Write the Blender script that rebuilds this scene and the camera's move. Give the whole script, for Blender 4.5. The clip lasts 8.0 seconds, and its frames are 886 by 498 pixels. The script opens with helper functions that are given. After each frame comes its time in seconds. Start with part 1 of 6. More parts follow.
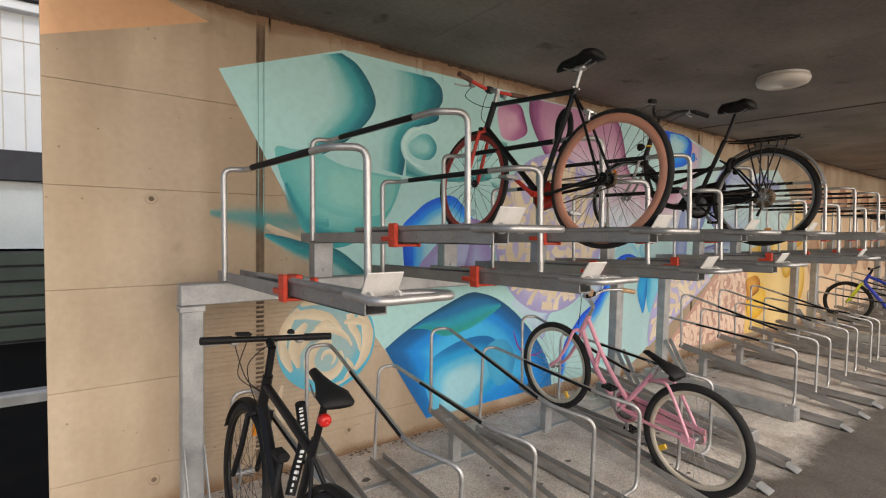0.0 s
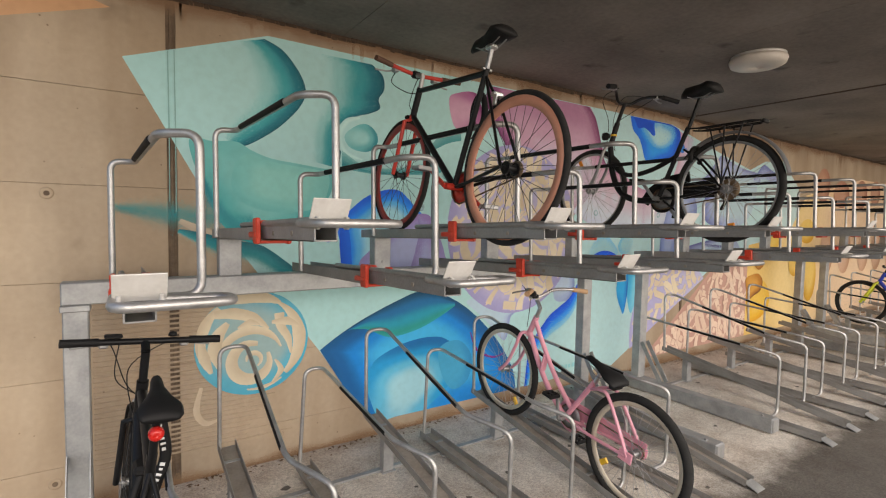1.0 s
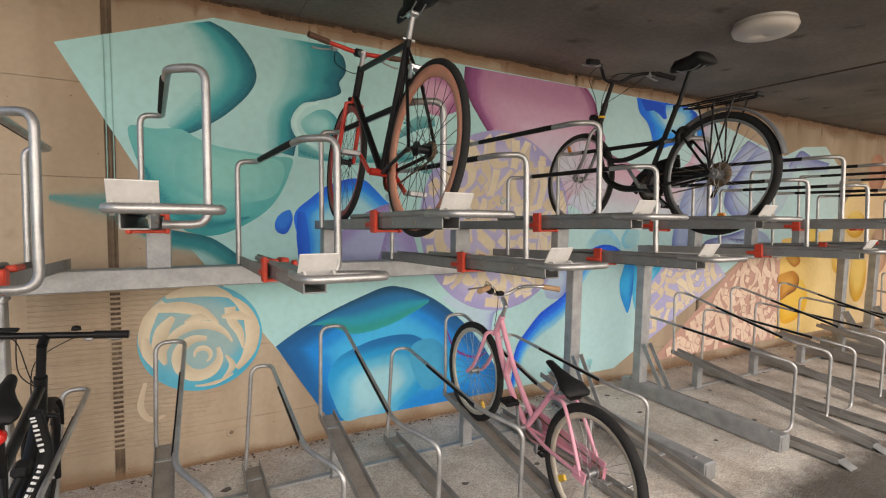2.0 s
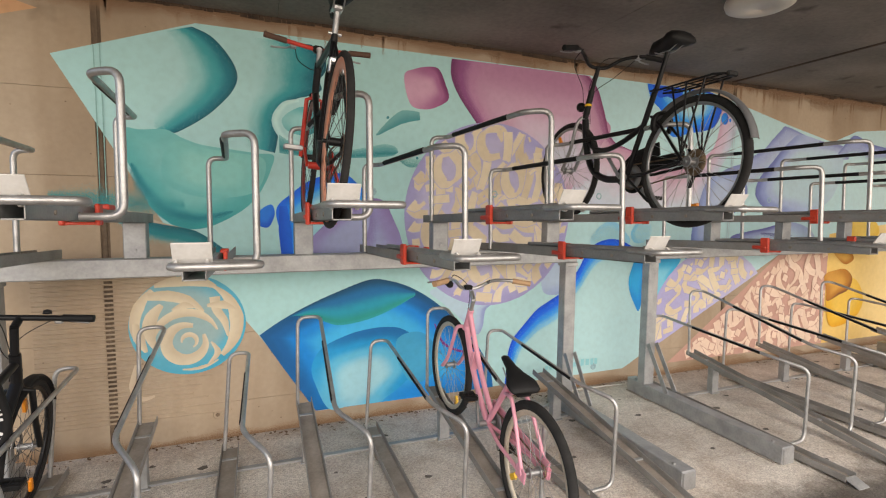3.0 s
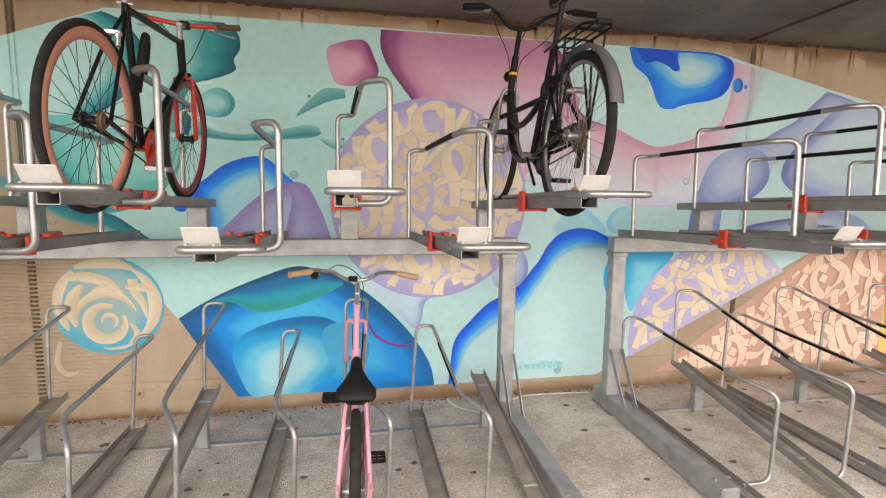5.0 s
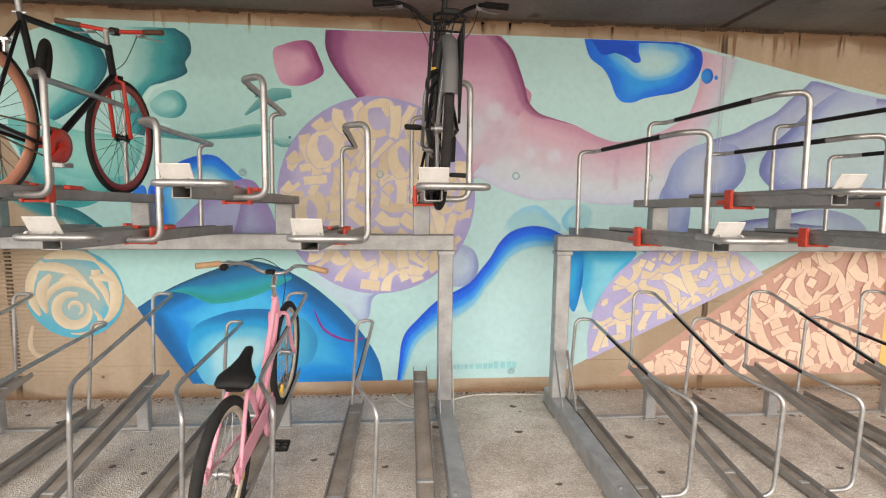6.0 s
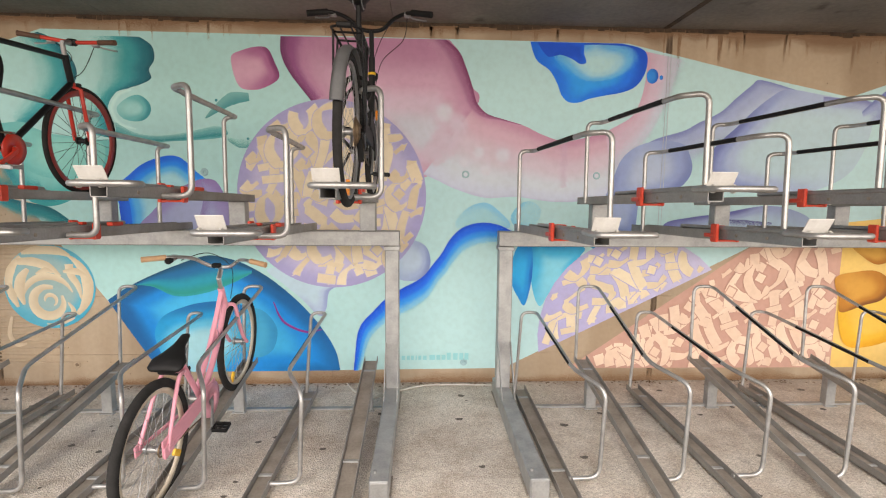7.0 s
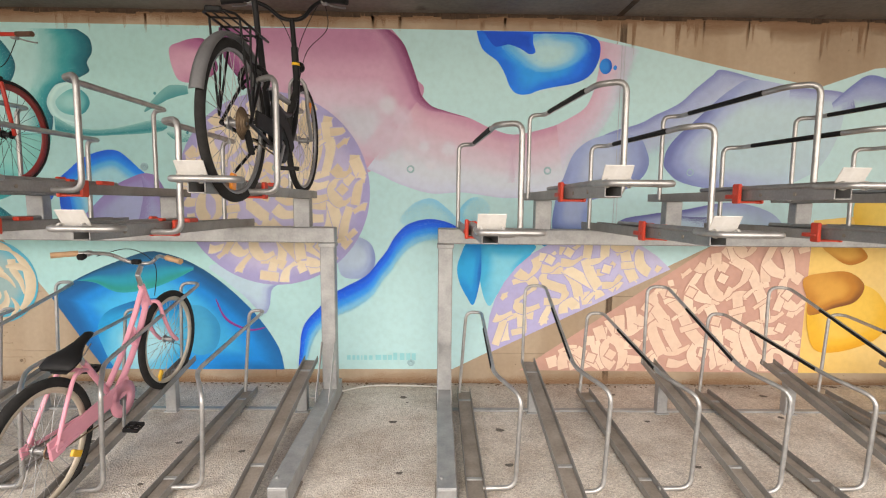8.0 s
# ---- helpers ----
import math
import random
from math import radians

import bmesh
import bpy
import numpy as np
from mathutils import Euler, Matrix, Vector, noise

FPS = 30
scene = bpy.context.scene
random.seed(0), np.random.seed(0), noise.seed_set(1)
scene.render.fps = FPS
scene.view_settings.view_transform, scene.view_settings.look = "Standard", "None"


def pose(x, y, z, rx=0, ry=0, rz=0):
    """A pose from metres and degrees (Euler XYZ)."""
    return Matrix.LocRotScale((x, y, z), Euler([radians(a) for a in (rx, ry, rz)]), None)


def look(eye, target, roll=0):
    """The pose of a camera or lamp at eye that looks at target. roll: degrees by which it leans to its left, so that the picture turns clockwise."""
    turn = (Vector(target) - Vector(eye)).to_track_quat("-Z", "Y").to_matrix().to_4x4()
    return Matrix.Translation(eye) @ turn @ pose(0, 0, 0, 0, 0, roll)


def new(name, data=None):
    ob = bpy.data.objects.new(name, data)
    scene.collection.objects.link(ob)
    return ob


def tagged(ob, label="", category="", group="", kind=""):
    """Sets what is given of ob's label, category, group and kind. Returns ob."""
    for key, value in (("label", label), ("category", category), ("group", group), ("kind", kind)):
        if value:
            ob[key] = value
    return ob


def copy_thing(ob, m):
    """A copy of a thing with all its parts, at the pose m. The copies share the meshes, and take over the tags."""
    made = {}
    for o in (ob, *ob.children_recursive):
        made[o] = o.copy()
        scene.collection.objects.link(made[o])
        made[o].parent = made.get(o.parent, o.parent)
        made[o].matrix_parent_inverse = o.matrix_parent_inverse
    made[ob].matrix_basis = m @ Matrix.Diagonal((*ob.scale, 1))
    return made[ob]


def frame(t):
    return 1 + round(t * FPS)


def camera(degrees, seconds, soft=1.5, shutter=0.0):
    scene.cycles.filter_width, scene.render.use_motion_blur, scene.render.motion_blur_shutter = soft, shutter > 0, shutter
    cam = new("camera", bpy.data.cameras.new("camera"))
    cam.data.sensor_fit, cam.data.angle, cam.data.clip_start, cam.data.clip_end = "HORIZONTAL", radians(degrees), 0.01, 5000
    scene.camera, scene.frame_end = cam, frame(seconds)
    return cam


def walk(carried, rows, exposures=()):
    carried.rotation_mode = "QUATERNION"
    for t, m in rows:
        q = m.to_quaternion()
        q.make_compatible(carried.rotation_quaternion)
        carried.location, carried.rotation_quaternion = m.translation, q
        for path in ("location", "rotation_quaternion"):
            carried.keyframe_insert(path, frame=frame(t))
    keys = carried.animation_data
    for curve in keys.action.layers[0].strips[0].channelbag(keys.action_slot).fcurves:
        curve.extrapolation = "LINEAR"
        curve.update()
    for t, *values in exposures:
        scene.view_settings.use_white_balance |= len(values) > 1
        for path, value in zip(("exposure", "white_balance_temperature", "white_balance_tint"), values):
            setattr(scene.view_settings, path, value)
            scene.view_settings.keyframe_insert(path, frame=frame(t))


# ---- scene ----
cam = camera(84.4, 8.0, soft=1.15)
PATH = [
    (0, (0.219, 0.506, 1.699), (1.406, 2.112, 1.596), 1.2),
    (0.5, (0.511, 0.447, 1.681), (1.665, 2.077, 1.568), 1.2),
    (1, (0.86, 0.311, 1.706), (1.964, 1.975, 1.584), 1.1),
    (1.5, (1.146, 0.253, 1.68), (2.181, 1.959, 1.547), 1.0),
    (2, (1.491, 0.218, 1.691), (2.436, 1.974, 1.542), 1.0),
    (2.2, (1.59, 0.212, 1.68), (2.504, 1.985, 1.526), 1.1),
    (3.3, (2.229, -0.084, 1.678), (2.875, 1.801, 1.499), 0.6),
    (3.5, (2.34, -0.034, 1.67), (2.955, 1.859, 1.474), 0.8),
    (4, (2.685, 0.029, 1.661), (3.188, 1.953, 1.449), 0.8),
    (4.5, (2.966, 0.024, 1.663), (3.393, 1.964, 1.438), 0.7),
    (5, (3.34, -0.081, 1.691), (3.695, 1.873, 1.457), 0.7),
    (5.2, (3.469, -0.121, 1.699), (3.791, 1.839, 1.463), 0.7),
    (6.3, (4.317, -0.227, 1.66), (4.439, 1.756, 1.429), 0.7),
    (6.5, (4.359, -0.266, 1.66), (4.49, 1.716, 1.427), 0.5),
    (7, (4.67, -0.391, 1.674), (4.757, 1.593, 1.433), 0.5),
    (7.5, (4.929, -0.379, 1.665), (4.972, 1.605, 1.416), 0.5),
    (8, (5.253, -0.28, 1.669), (5.277, 1.703, 1.414), 0.6),
]
walk(cam, [(t, look(eye, target, roll)) for t, eye, target, roll in PATH],
     exposures=[(0, 0.0), (2.0, 0.0), (3.5, 0.24), (5.0, 0.36), (8.0, 0.35)])

# ---- world, sun, large lights ----
scene.view_settings.exposure = 0.0
world = bpy.data.worlds.new("sky")
scene.world = world
world.use_nodes = True
wn = world.node_tree.nodes
sky = wn.new("ShaderNodeTexSky")
sky.sky_type, sky.sun_disc = "NISHITA", False
sky.sun_elevation, sky.sun_rotation = radians(40), radians(194)
wn["Background"].inputs[1].default_value = 0.14
world.node_tree.links.new(sky.outputs[0], wn["Background"].inputs[0])
sun = new("sun", bpy.data.lights.new("sun", "SUN"))
sun.data.energy, sun.data.angle, sun.data.color = 1.2, radians(14), (1.0, 0.93, 0.82)
sun.matrix_world = look((-4, -16, 14), (0, 0, 0))
day = new("daylight_opening", bpy.data.lights.new("daylight_opening", "AREA"))
day.data.shape, day.data.size, day.data.size_y = "RECTANGLE", 24.0, 4.2
day.data.energy, day.data.color = 1310, (1.0, 0.845, 0.715)
day.matrix_world = look((7.0, -4.6, 2.95), (7.0, 2.6, 0.7))

WALL_Y, CEIL = 3.715, 3.0


# ---- materials ----
def mat(name, col, col2=None, rough=0.6, metal=0.0, scale=6.0, fine=60.0, bump=0.15, spread=0.5, rough2=None, coord="Object", rnd=0.0):
    m = bpy.data.materials.new(name)
    m.use_nodes = True
    n, l = m.node_tree.nodes, m.node_tree.links
    b = n["Principled BSDF"]
    b.inputs["Metallic"].default_value = metal
    tc = n.new("ShaderNodeTexCoord")
    big, small = n.new("ShaderNodeTexNoise"), n.new("ShaderNodeTexNoise")
    big.inputs["Scale"].default_value, small.inputs["Scale"].default_value = scale, fine
    big.inputs["Detail"].default_value, small.inputs["Detail"].default_value = 6, 4
    for k in (big, small):
        l.new(tc.outputs[coord], k.inputs["Vector"])
    addn = n.new("ShaderNodeMath")
    addn.operation = "MULTIPLY_ADD"
    l.new(small.outputs[0], addn.inputs[0])
    addn.inputs[1].default_value = 0.35
    l.new(big.outputs[0], addn.inputs[2])
    ramp = n.new("ShaderNodeValToRGB")
    c2 = col2 or [c * 0.75 for c in col]
    ramp.color_ramp.elements[0].position, ramp.color_ramp.elements[0].color = 0.675 - spread / 2, (*c2, 1)
    ramp.color_ramp.elements[1].position, ramp.color_ramp.elements[1].color = min(1.0, 0.675 + spread / 2), (*col, 1)
    l.new(addn.outputs[0], ramp.inputs[0])
    out = ramp.outputs[0]
    if rnd:
        oi, mr, hv = n.new("ShaderNodeObjectInfo"), n.new("ShaderNodeMapRange"), n.new("ShaderNodeHueSaturation")
        mr.inputs[3].default_value, mr.inputs[4].default_value = 1 - rnd, 1 + rnd
        l.new(oi.outputs["Random"], mr.inputs[0])
        l.new(mr.outputs[0], hv.inputs["Value"])
        l.new(out, hv.inputs["Color"])
        out = hv.outputs[0]
    l.new(out, b.inputs["Base Color"])
    rr = n.new("ShaderNodeMapRange")
    rr.inputs[3].default_value, rr.inputs[4].default_value = rough, rough2 if rough2 is not None else min(1, rough + 0.15)
    l.new(big.outputs[0], rr.inputs[0])
    l.new(rr.outputs[0], b.inputs["Roughness"])
    if bump:
        bp = n.new("ShaderNodeBump")
        bp.inputs["Strength"].default_value, bp.inputs["Distance"].default_value = bump, 0.004
        l.new(small.outputs[0], bp.inputs["Height"])
        l.new(bp.outputs[0], b.inputs["Normal"])
    return m


def concrete(name, col, col2, streak=0.0, pores=True, spots=0.0):
    """Board-cast concrete: clouds, rain streaks, pores."""
    m = mat(name, col, col2, 0.8, 0, 1.3, 28, 0.35, 0.55)
    n, l = m.node_tree.nodes, m.node_tree.links
    b = n["Principled BSDF"]
    src = b.inputs["Base Color"].links[0].from_socket
    tc = n.new("ShaderNodeTexCoord")
    if streak:
        mp, ns, rp, mx = n.new("ShaderNodeMapping"), n.new("ShaderNodeTexNoise"), n.new("ShaderNodeValToRGB"), n.new("ShaderNodeMixRGB")
        mp.inputs["Scale"].default_value = (1.9, 1.9, 0.28)
        ns.inputs["Scale"].default_value, ns.inputs["Detail"].default_value = 1.5, 9
        rp.color_ramp.elements[0].position, rp.color_ramp.elements[1].position = 0.38, 0.62
        rp.color_ramp.elements[0].color, rp.color_ramp.elements[1].color = (0.62, 0.55, 0.48, 1), (1, 1, 1, 1)
        mx.blend_type, mx.inputs[0].default_value = "MULTIPLY", streak
        l.new(tc.outputs["Object"], mp.inputs[0])
        l.new(mp.outputs[0], ns.inputs["Vector"])
        l.new(ns.outputs[0], rp.inputs[0])
        l.new(src, mx.inputs[1])
        l.new(rp.outputs[0], mx.inputs[2])
        src = mx.outputs[0]
    if pores:
        vo, rp2, mx2 = n.new("ShaderNodeTexVoronoi"), n.new("ShaderNodeValToRGB"), n.new("ShaderNodeMixRGB")
        vo.inputs["Scale"].default_value = 9
        rp2.color_ramp.elements[0].position, rp2.color_ramp.elements[1].position = 0.035, 0.06
        rp2.color_ramp.elements[0].color, rp2.color_ramp.elements[1].color = (0.45, 0.4, 0.35, 1), (1, 1, 1, 1)
        mx2.blend_type, mx2.inputs[0].default_value = "MULTIPLY", 0.8
        l.new(tc.outputs["Object"], vo.inputs["Vector"])
        l.new(vo.outputs["Distance"], rp2.inputs[0])
        l.new(src, mx2.inputs[1])
        l.new(rp2.outputs[0], mx2.inputs[2])
        src = mx2.outputs[0]
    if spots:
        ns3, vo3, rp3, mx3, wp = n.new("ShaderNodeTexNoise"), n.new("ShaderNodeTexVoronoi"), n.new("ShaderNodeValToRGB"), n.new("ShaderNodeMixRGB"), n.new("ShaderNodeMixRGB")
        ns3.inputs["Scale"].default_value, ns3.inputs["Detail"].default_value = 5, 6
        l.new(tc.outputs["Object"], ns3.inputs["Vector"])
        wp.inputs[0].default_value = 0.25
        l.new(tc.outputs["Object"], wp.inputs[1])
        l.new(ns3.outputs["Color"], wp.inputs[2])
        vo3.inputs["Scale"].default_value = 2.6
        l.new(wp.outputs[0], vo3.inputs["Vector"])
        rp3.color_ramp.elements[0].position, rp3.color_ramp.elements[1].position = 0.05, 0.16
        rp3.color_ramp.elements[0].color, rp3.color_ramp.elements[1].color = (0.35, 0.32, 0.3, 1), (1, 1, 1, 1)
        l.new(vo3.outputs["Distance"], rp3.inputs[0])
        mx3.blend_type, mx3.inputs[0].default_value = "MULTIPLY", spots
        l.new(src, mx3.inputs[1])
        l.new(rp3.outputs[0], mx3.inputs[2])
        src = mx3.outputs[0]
    l.new(src, b.inputs["Base Color"])
    return m


def aggregate(name, dark, light, stain, size, edge=None):
    """Exposed aggregate: stones of many greys, gum stains, ground-in dirt; edge darkens one border."""
    m = bpy.data.materials.new(name)
    m.use_nodes = True
    n, l = m.node_tree.nodes, m.node_tree.links
    b = n["Principled BSDF"]
    b.inputs["Roughness"].default_value = 0.88
    tc, vo, hs, rp = n.new("ShaderNodeTexCoord"), n.new("ShaderNodeTexVoronoi"), n.new("ShaderNodeSeparateColor"), n.new("ShaderNodeValToRGB")
    vo.inputs["Scale"].default_value = size
    l.new(tc.outputs["Object"], vo.inputs["Vector"])
    l.new(vo.outputs["Color"], hs.inputs[0])
    rp.color_ramp.elements[0].color, rp.color_ramp.elements[1].color = (*dark, 1), (*light, 1)
    l.new(hs.outputs[0], rp.inputs[0])
    cl, rp2, mx = n.new("ShaderNodeTexNoise"), n.new("ShaderNodeValToRGB"), n.new("ShaderNodeMixRGB")
    cl.inputs["Scale"].default_value, cl.inputs["Detail"].default_value = 0.9, 6
    rp2.color_ramp.elements[0].position, rp2.color_ramp.elements[1].position = 0.35, 0.68
    rp2.color_ramp.elements[0].color, rp2.color_ramp.elements[1].color = (0.78, 0.76, 0.73, 1), (1.05, 1.03, 1.0, 1)
    l.new(tc.outputs["Object"], cl.inputs["Vector"])
    l.new(cl.outputs[0], rp2.inputs[0])
    mx.blend_type, mx.inputs[0].default_value = "MULTIPLY", 1.0
    l.new(rp.outputs[0], mx.inputs[1])
    l.new(rp2.outputs[0], mx.inputs[2])
    dist, gum, rp3, mx3 = n.new("ShaderNodeTexNoise"), n.new("ShaderNodeTexVoronoi"), n.new("ShaderNodeValToRGB"), n.new("ShaderNodeMixRGB")
    dist.inputs["Scale"].default_value = 14
    warp = n.new("ShaderNodeMixRGB")
    warp.inputs[0].default_value = 0.06
    l.new(tc.outputs["Object"], dist.inputs["Vector"])
    l.new(tc.outputs["Object"], warp.inputs[1])
    l.new(dist.outputs["Color"], warp.inputs[2])
    gum.inputs["Scale"].default_value = 2.3
    l.new(warp.outputs[0], gum.inputs["Vector"])
    rp3.color_ramp.elements[0].position, rp3.color_ramp.elements[1].position = 0.05, 0.09
    rp3.color_ramp.elements[0].color, rp3.color_ramp.elements[1].color = (stain, stain, stain, 1), (1, 1, 1, 1)
    l.new(gum.outputs["Distance"], rp3.inputs[0])
    mx3.blend_type, mx3.inputs[0].default_value = "MULTIPLY", 1.0
    l.new(mx.outputs[0], mx3.inputs[1])
    l.new(rp3.outputs[0], mx3.inputs[2])
    out = mx3.outputs[0]
    # older ground-in dirt: broad brownish patches
    dn, rp4, mx4 = n.new("ShaderNodeTexNoise"), n.new("ShaderNodeValToRGB"), n.new("ShaderNodeMixRGB")
    dn.inputs["Scale"].default_value, dn.inputs["Detail"].default_value, dn.inputs["Roughness"].default_value = 3.2, 9, 0.7
    l.new(tc.outputs["Object"], dn.inputs["Vector"])
    rp4.color_ramp.elements[0].position, rp4.color_ramp.elements[1].position = 0.36, 0.56
    rp4.color_ramp.elements[0].color, rp4.color_ramp.elements[1].color = (0.68, 0.62, 0.57, 1), (1, 1, 1, 1)
    l.new(dn.outputs[0], rp4.inputs[0])
    mx4.blend_type, mx4.inputs[0].default_value = "MULTIPLY", 0.8
    l.new(out, mx4.inputs[1])
    l.new(rp4.outputs[0], mx4.inputs[2])
    out = mx4.outputs[0]
    if edge is not None:
        # the outer border of the paving, darkened towards lower y with a noisy edge
        sx, ma, mr, mx5 = n.new("ShaderNodeSeparateXYZ"), n.new("ShaderNodeMath"), n.new("ShaderNodeMapRange"), n.new("ShaderNodeMixRGB")
        l.new(tc.outputs["Object"], sx.inputs[0])
        ma.operation, ma.inputs[1].default_value = "MULTIPLY_ADD", 0.5
        l.new(dn.outputs[0], ma.inputs[0])
        l.new(sx.outputs[1], ma.inputs[2])
        mr.inputs[1].default_value, mr.inputs[2].default_value = edge + 0.42, edge + 0.12
        l.new(ma.outputs[0], mr.inputs[0])
        l.new(mr.outputs[0], mx5.inputs[0])
        mx5.blend_type, mx5.inputs[2].default_value = "MULTIPLY", (0.2, 0.195, 0.19, 1)
        l.new(out, mx5.inputs[1])
        out = mx5.outputs[0]
    l.new(out, b.inputs["Base Color"])
    bp = n.new("ShaderNodeBump")
    bp.inputs["Strength"].default_value, bp.inputs["Distance"].default_value = 0.8, 0.008
    l.new(vo.outputs["Distance"], bp.inputs["Height"])
    l.new(bp.outputs[0], b.inputs["Normal"])
    return m


def paint(name, stops):
    """Sprayed wall paint whose pigment blends along the mesh's own fade value."""
    m = bpy.data.materials.new(name)
    m.use_nodes = True
    n, l = m.node_tree.nodes, m.node_tree.links
    b = n["Principled BSDF"]
    b.inputs["Roughness"].default_value = 0.72
    at, rp = n.new("ShaderNodeAttribute"), n.new("ShaderNodeValToRGB")
    at.attribute_name = "fade"
    rp.color_ramp.interpolation = "EASE"
    e = rp.color_ramp.elements
    while len(e) < len(stops):
        e.new(0.5)
    for k, (p, c) in enumerate(stops):
        e[k].position, e[k].color = p, (*c, 1) if len(c) == 3 else c
    if max(len(c) for p, c in stops) == 4:
        dots, spread, less = n.new("ShaderNodeTexNoise"), n.new("ShaderNodeMath"), n.new("ShaderNodeMath")
        co = n.new("ShaderNodeTexCoord")
        dots.inputs["Scale"].default_value, dots.inputs["Detail"].default_value = 650, 1
        l.new(co.outputs["Object"], dots.inputs["Vector"])
        spread.operation, less.operation = "MULTIPLY_ADD", "LESS_THAN"
        spread.inputs[1].default_value, spread.inputs[2].default_value = 2.4, -0.7
        l.new(dots.outputs[0], spread.inputs[0])
        l.new(spread.outputs[0], less.inputs[0])
        l.new(rp.outputs[1], less.inputs[1])
        l.new(less.outputs[0], b.inputs["Alpha"])
    tc, ns, rp2, mx = n.new("ShaderNodeTexCoord"), n.new("ShaderNodeTexNoise"), n.new("ShaderNodeValToRGB"), n.new("ShaderNodeMixRGB")
    sp, ad = n.new("ShaderNodeTexNoise"), n.new("ShaderNodeMath")
    sp.inputs["Scale"].default_value, sp.inputs["Detail"].default_value = 5.0, 5
    l.new(tc.outputs["Object"], sp.inputs["Vector"])
    sub = n.new("ShaderNodeMath")
    sub.operation = "SUBTRACT"
    sub.inputs[1].default_value = 0.5
    l.new(sp.outputs[0], sub.inputs[0])
    ad.operation = "MULTIPLY_ADD"
    ad.inputs[1].default_value = 0.05
    l.new(sub.outputs[0], ad.inputs[0])
    l.new(at.outputs["Fac"], ad.inputs[2])
    l.new(ad.outputs[0], rp.inputs[0])
    ns.inputs["Scale"].default_value, ns.inputs["Detail"].default_value = 22, 8
    l.new(tc.outputs["Object"], ns.inputs["Vector"])
    rp2.color_ramp.elements[0].position, rp2.color_ramp.elements[1].position = 0.3, 0.6
    rp2.color_ramp.elements[0].color, rp2.color_ramp.elements[1].color = (0.94, 0.935, 0.93, 1), (1, 1, 1, 1)
    l.new(ns.outputs[0], rp2.inputs[0])
    mx.blend_type, mx.inputs[0].default_value = "MULTIPLY", 1.0
    l.new(rp.outputs[0], mx.inputs[1])
    l.new(rp2.outputs[0], mx.inputs[2])
    l.new(mx.outputs[0], b.inputs["Base Color"])
    bp = n.new("ShaderNodeBump")
    bp.inputs["Strength"].default_value, bp.inputs["Distance"].default_value = 0.25, 0.004
    l.new(ns.outputs[0], bp.inputs["Height"])
    l.new(bp.outputs[0], b.inputs["Normal"])
    return m


M_WALL = concrete("warm_concrete", (0.5, 0.402, 0.287), (0.36, 0.283, 0.2), 0.5, spots=0.25)
M_SEAM = mat("dark_joint", (0.2, 0.145, 0.095), (0.09, 0.065, 0.045), 0.9, 0, 9, 60, 0.5)
M_MORTAR = mat("crumbled_mortar", (0.1, 0.065, 0.04), (0.025, 0.016, 0.01), 0.95, 0, 7, 50, 0.8)
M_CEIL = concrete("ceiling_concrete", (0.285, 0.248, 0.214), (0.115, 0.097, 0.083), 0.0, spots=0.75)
M_PAVE = aggregate("aggregate_paving", (0.54, 0.505, 0.46), (0.84, 0.79, 0.725), 0.8, 112, 1.82)
M_ROAD = aggregate("asphalt", (0.05, 0.047, 0.045), (0.15, 0.14, 0.135), 0.6, 85)
M_GALV = mat("galvanised_steel", (0.43, 0.435, 0.43), (0.29, 0.295, 0.295), 0.45, 0.5, 9, 70, 0.06, 0.4, 0.62, rnd=0.06)
M_TUBE = mat("galvanised_tube", (0.5, 0.495, 0.485), (0.34, 0.335, 0.325), 0.36, 0.7, 12, 90, 0.05, 0.4, 0.5, rnd=0.05)
M_TRAY = mat("dusty_grey_steel", (0.36, 0.348, 0.33), (0.23, 0.218, 0.203), 0.5, 0.4, 6, 80, 0.08, 0.45, 0.7, rnd=0.08)
M_SLIDE = mat("zinc_slider", (0.38, 0.38, 0.375), (0.25, 0.25, 0.245), 0.42, 0.55, 7, 80, 0.06, 0.4, rnd=0.06)
M_DIRT = mat("brown_dirty_steel", (0.36, 0.32, 0.275), (0.2, 0.172, 0.145), 0.75, 0.15, 8, 70, 0.2)
M_RED = mat("red_plastic", (0.68, 0.06, 0.022), (0.5, 0.04, 0.016), 0.4, 0, 20, 90, 0.05)
M_CARD = mat("pale_metal_plate", (0.72, 0.71, 0.68), (0.6, 0.585, 0.55), 0.45, 0.15, 14, 90, 0.05, 0.4)
M_SLEEVE = mat("black_rubber_sleeve", (0.012, 0.012, 0.013), (0.008, 0.008, 0.008), 0.65, 0, 20, 120, 0.1)
M_TYRE = mat("tyre_rubber", (0.03, 0.029, 0.028), (0.016, 0.0155, 0.015), 0.85, 0, 20, 150, 0.3)
M_BLACK = mat("black_paint", (0.009, 0.009, 0.01), (0.006, 0.006, 0.0065), 0.34, 0, 10, 90, 0.03)
M_PLASTIC = mat("black_plastic", (0.011, 0.011, 0.0115), (0.006, 0.006, 0.006), 0.55, 0, 20, 120, 0.1)
M_CHROME = mat("bright_metal", (0.72, 0.72, 0.72), (0.55, 0.55, 0.54), 0.22, 0.95, 15, 80, 0.03)
M_DULL = mat("dull_alloy", (0.42, 0.42, 0.42), (0.3, 0.3, 0.3), 0.4, 0.8, 15, 80, 0.05)
M_CHAIN = mat("oily_chain", (0.3, 0.22, 0.14), (0.12, 0.085, 0.055), 0.45, 0.6, 30, 150, 0.2)
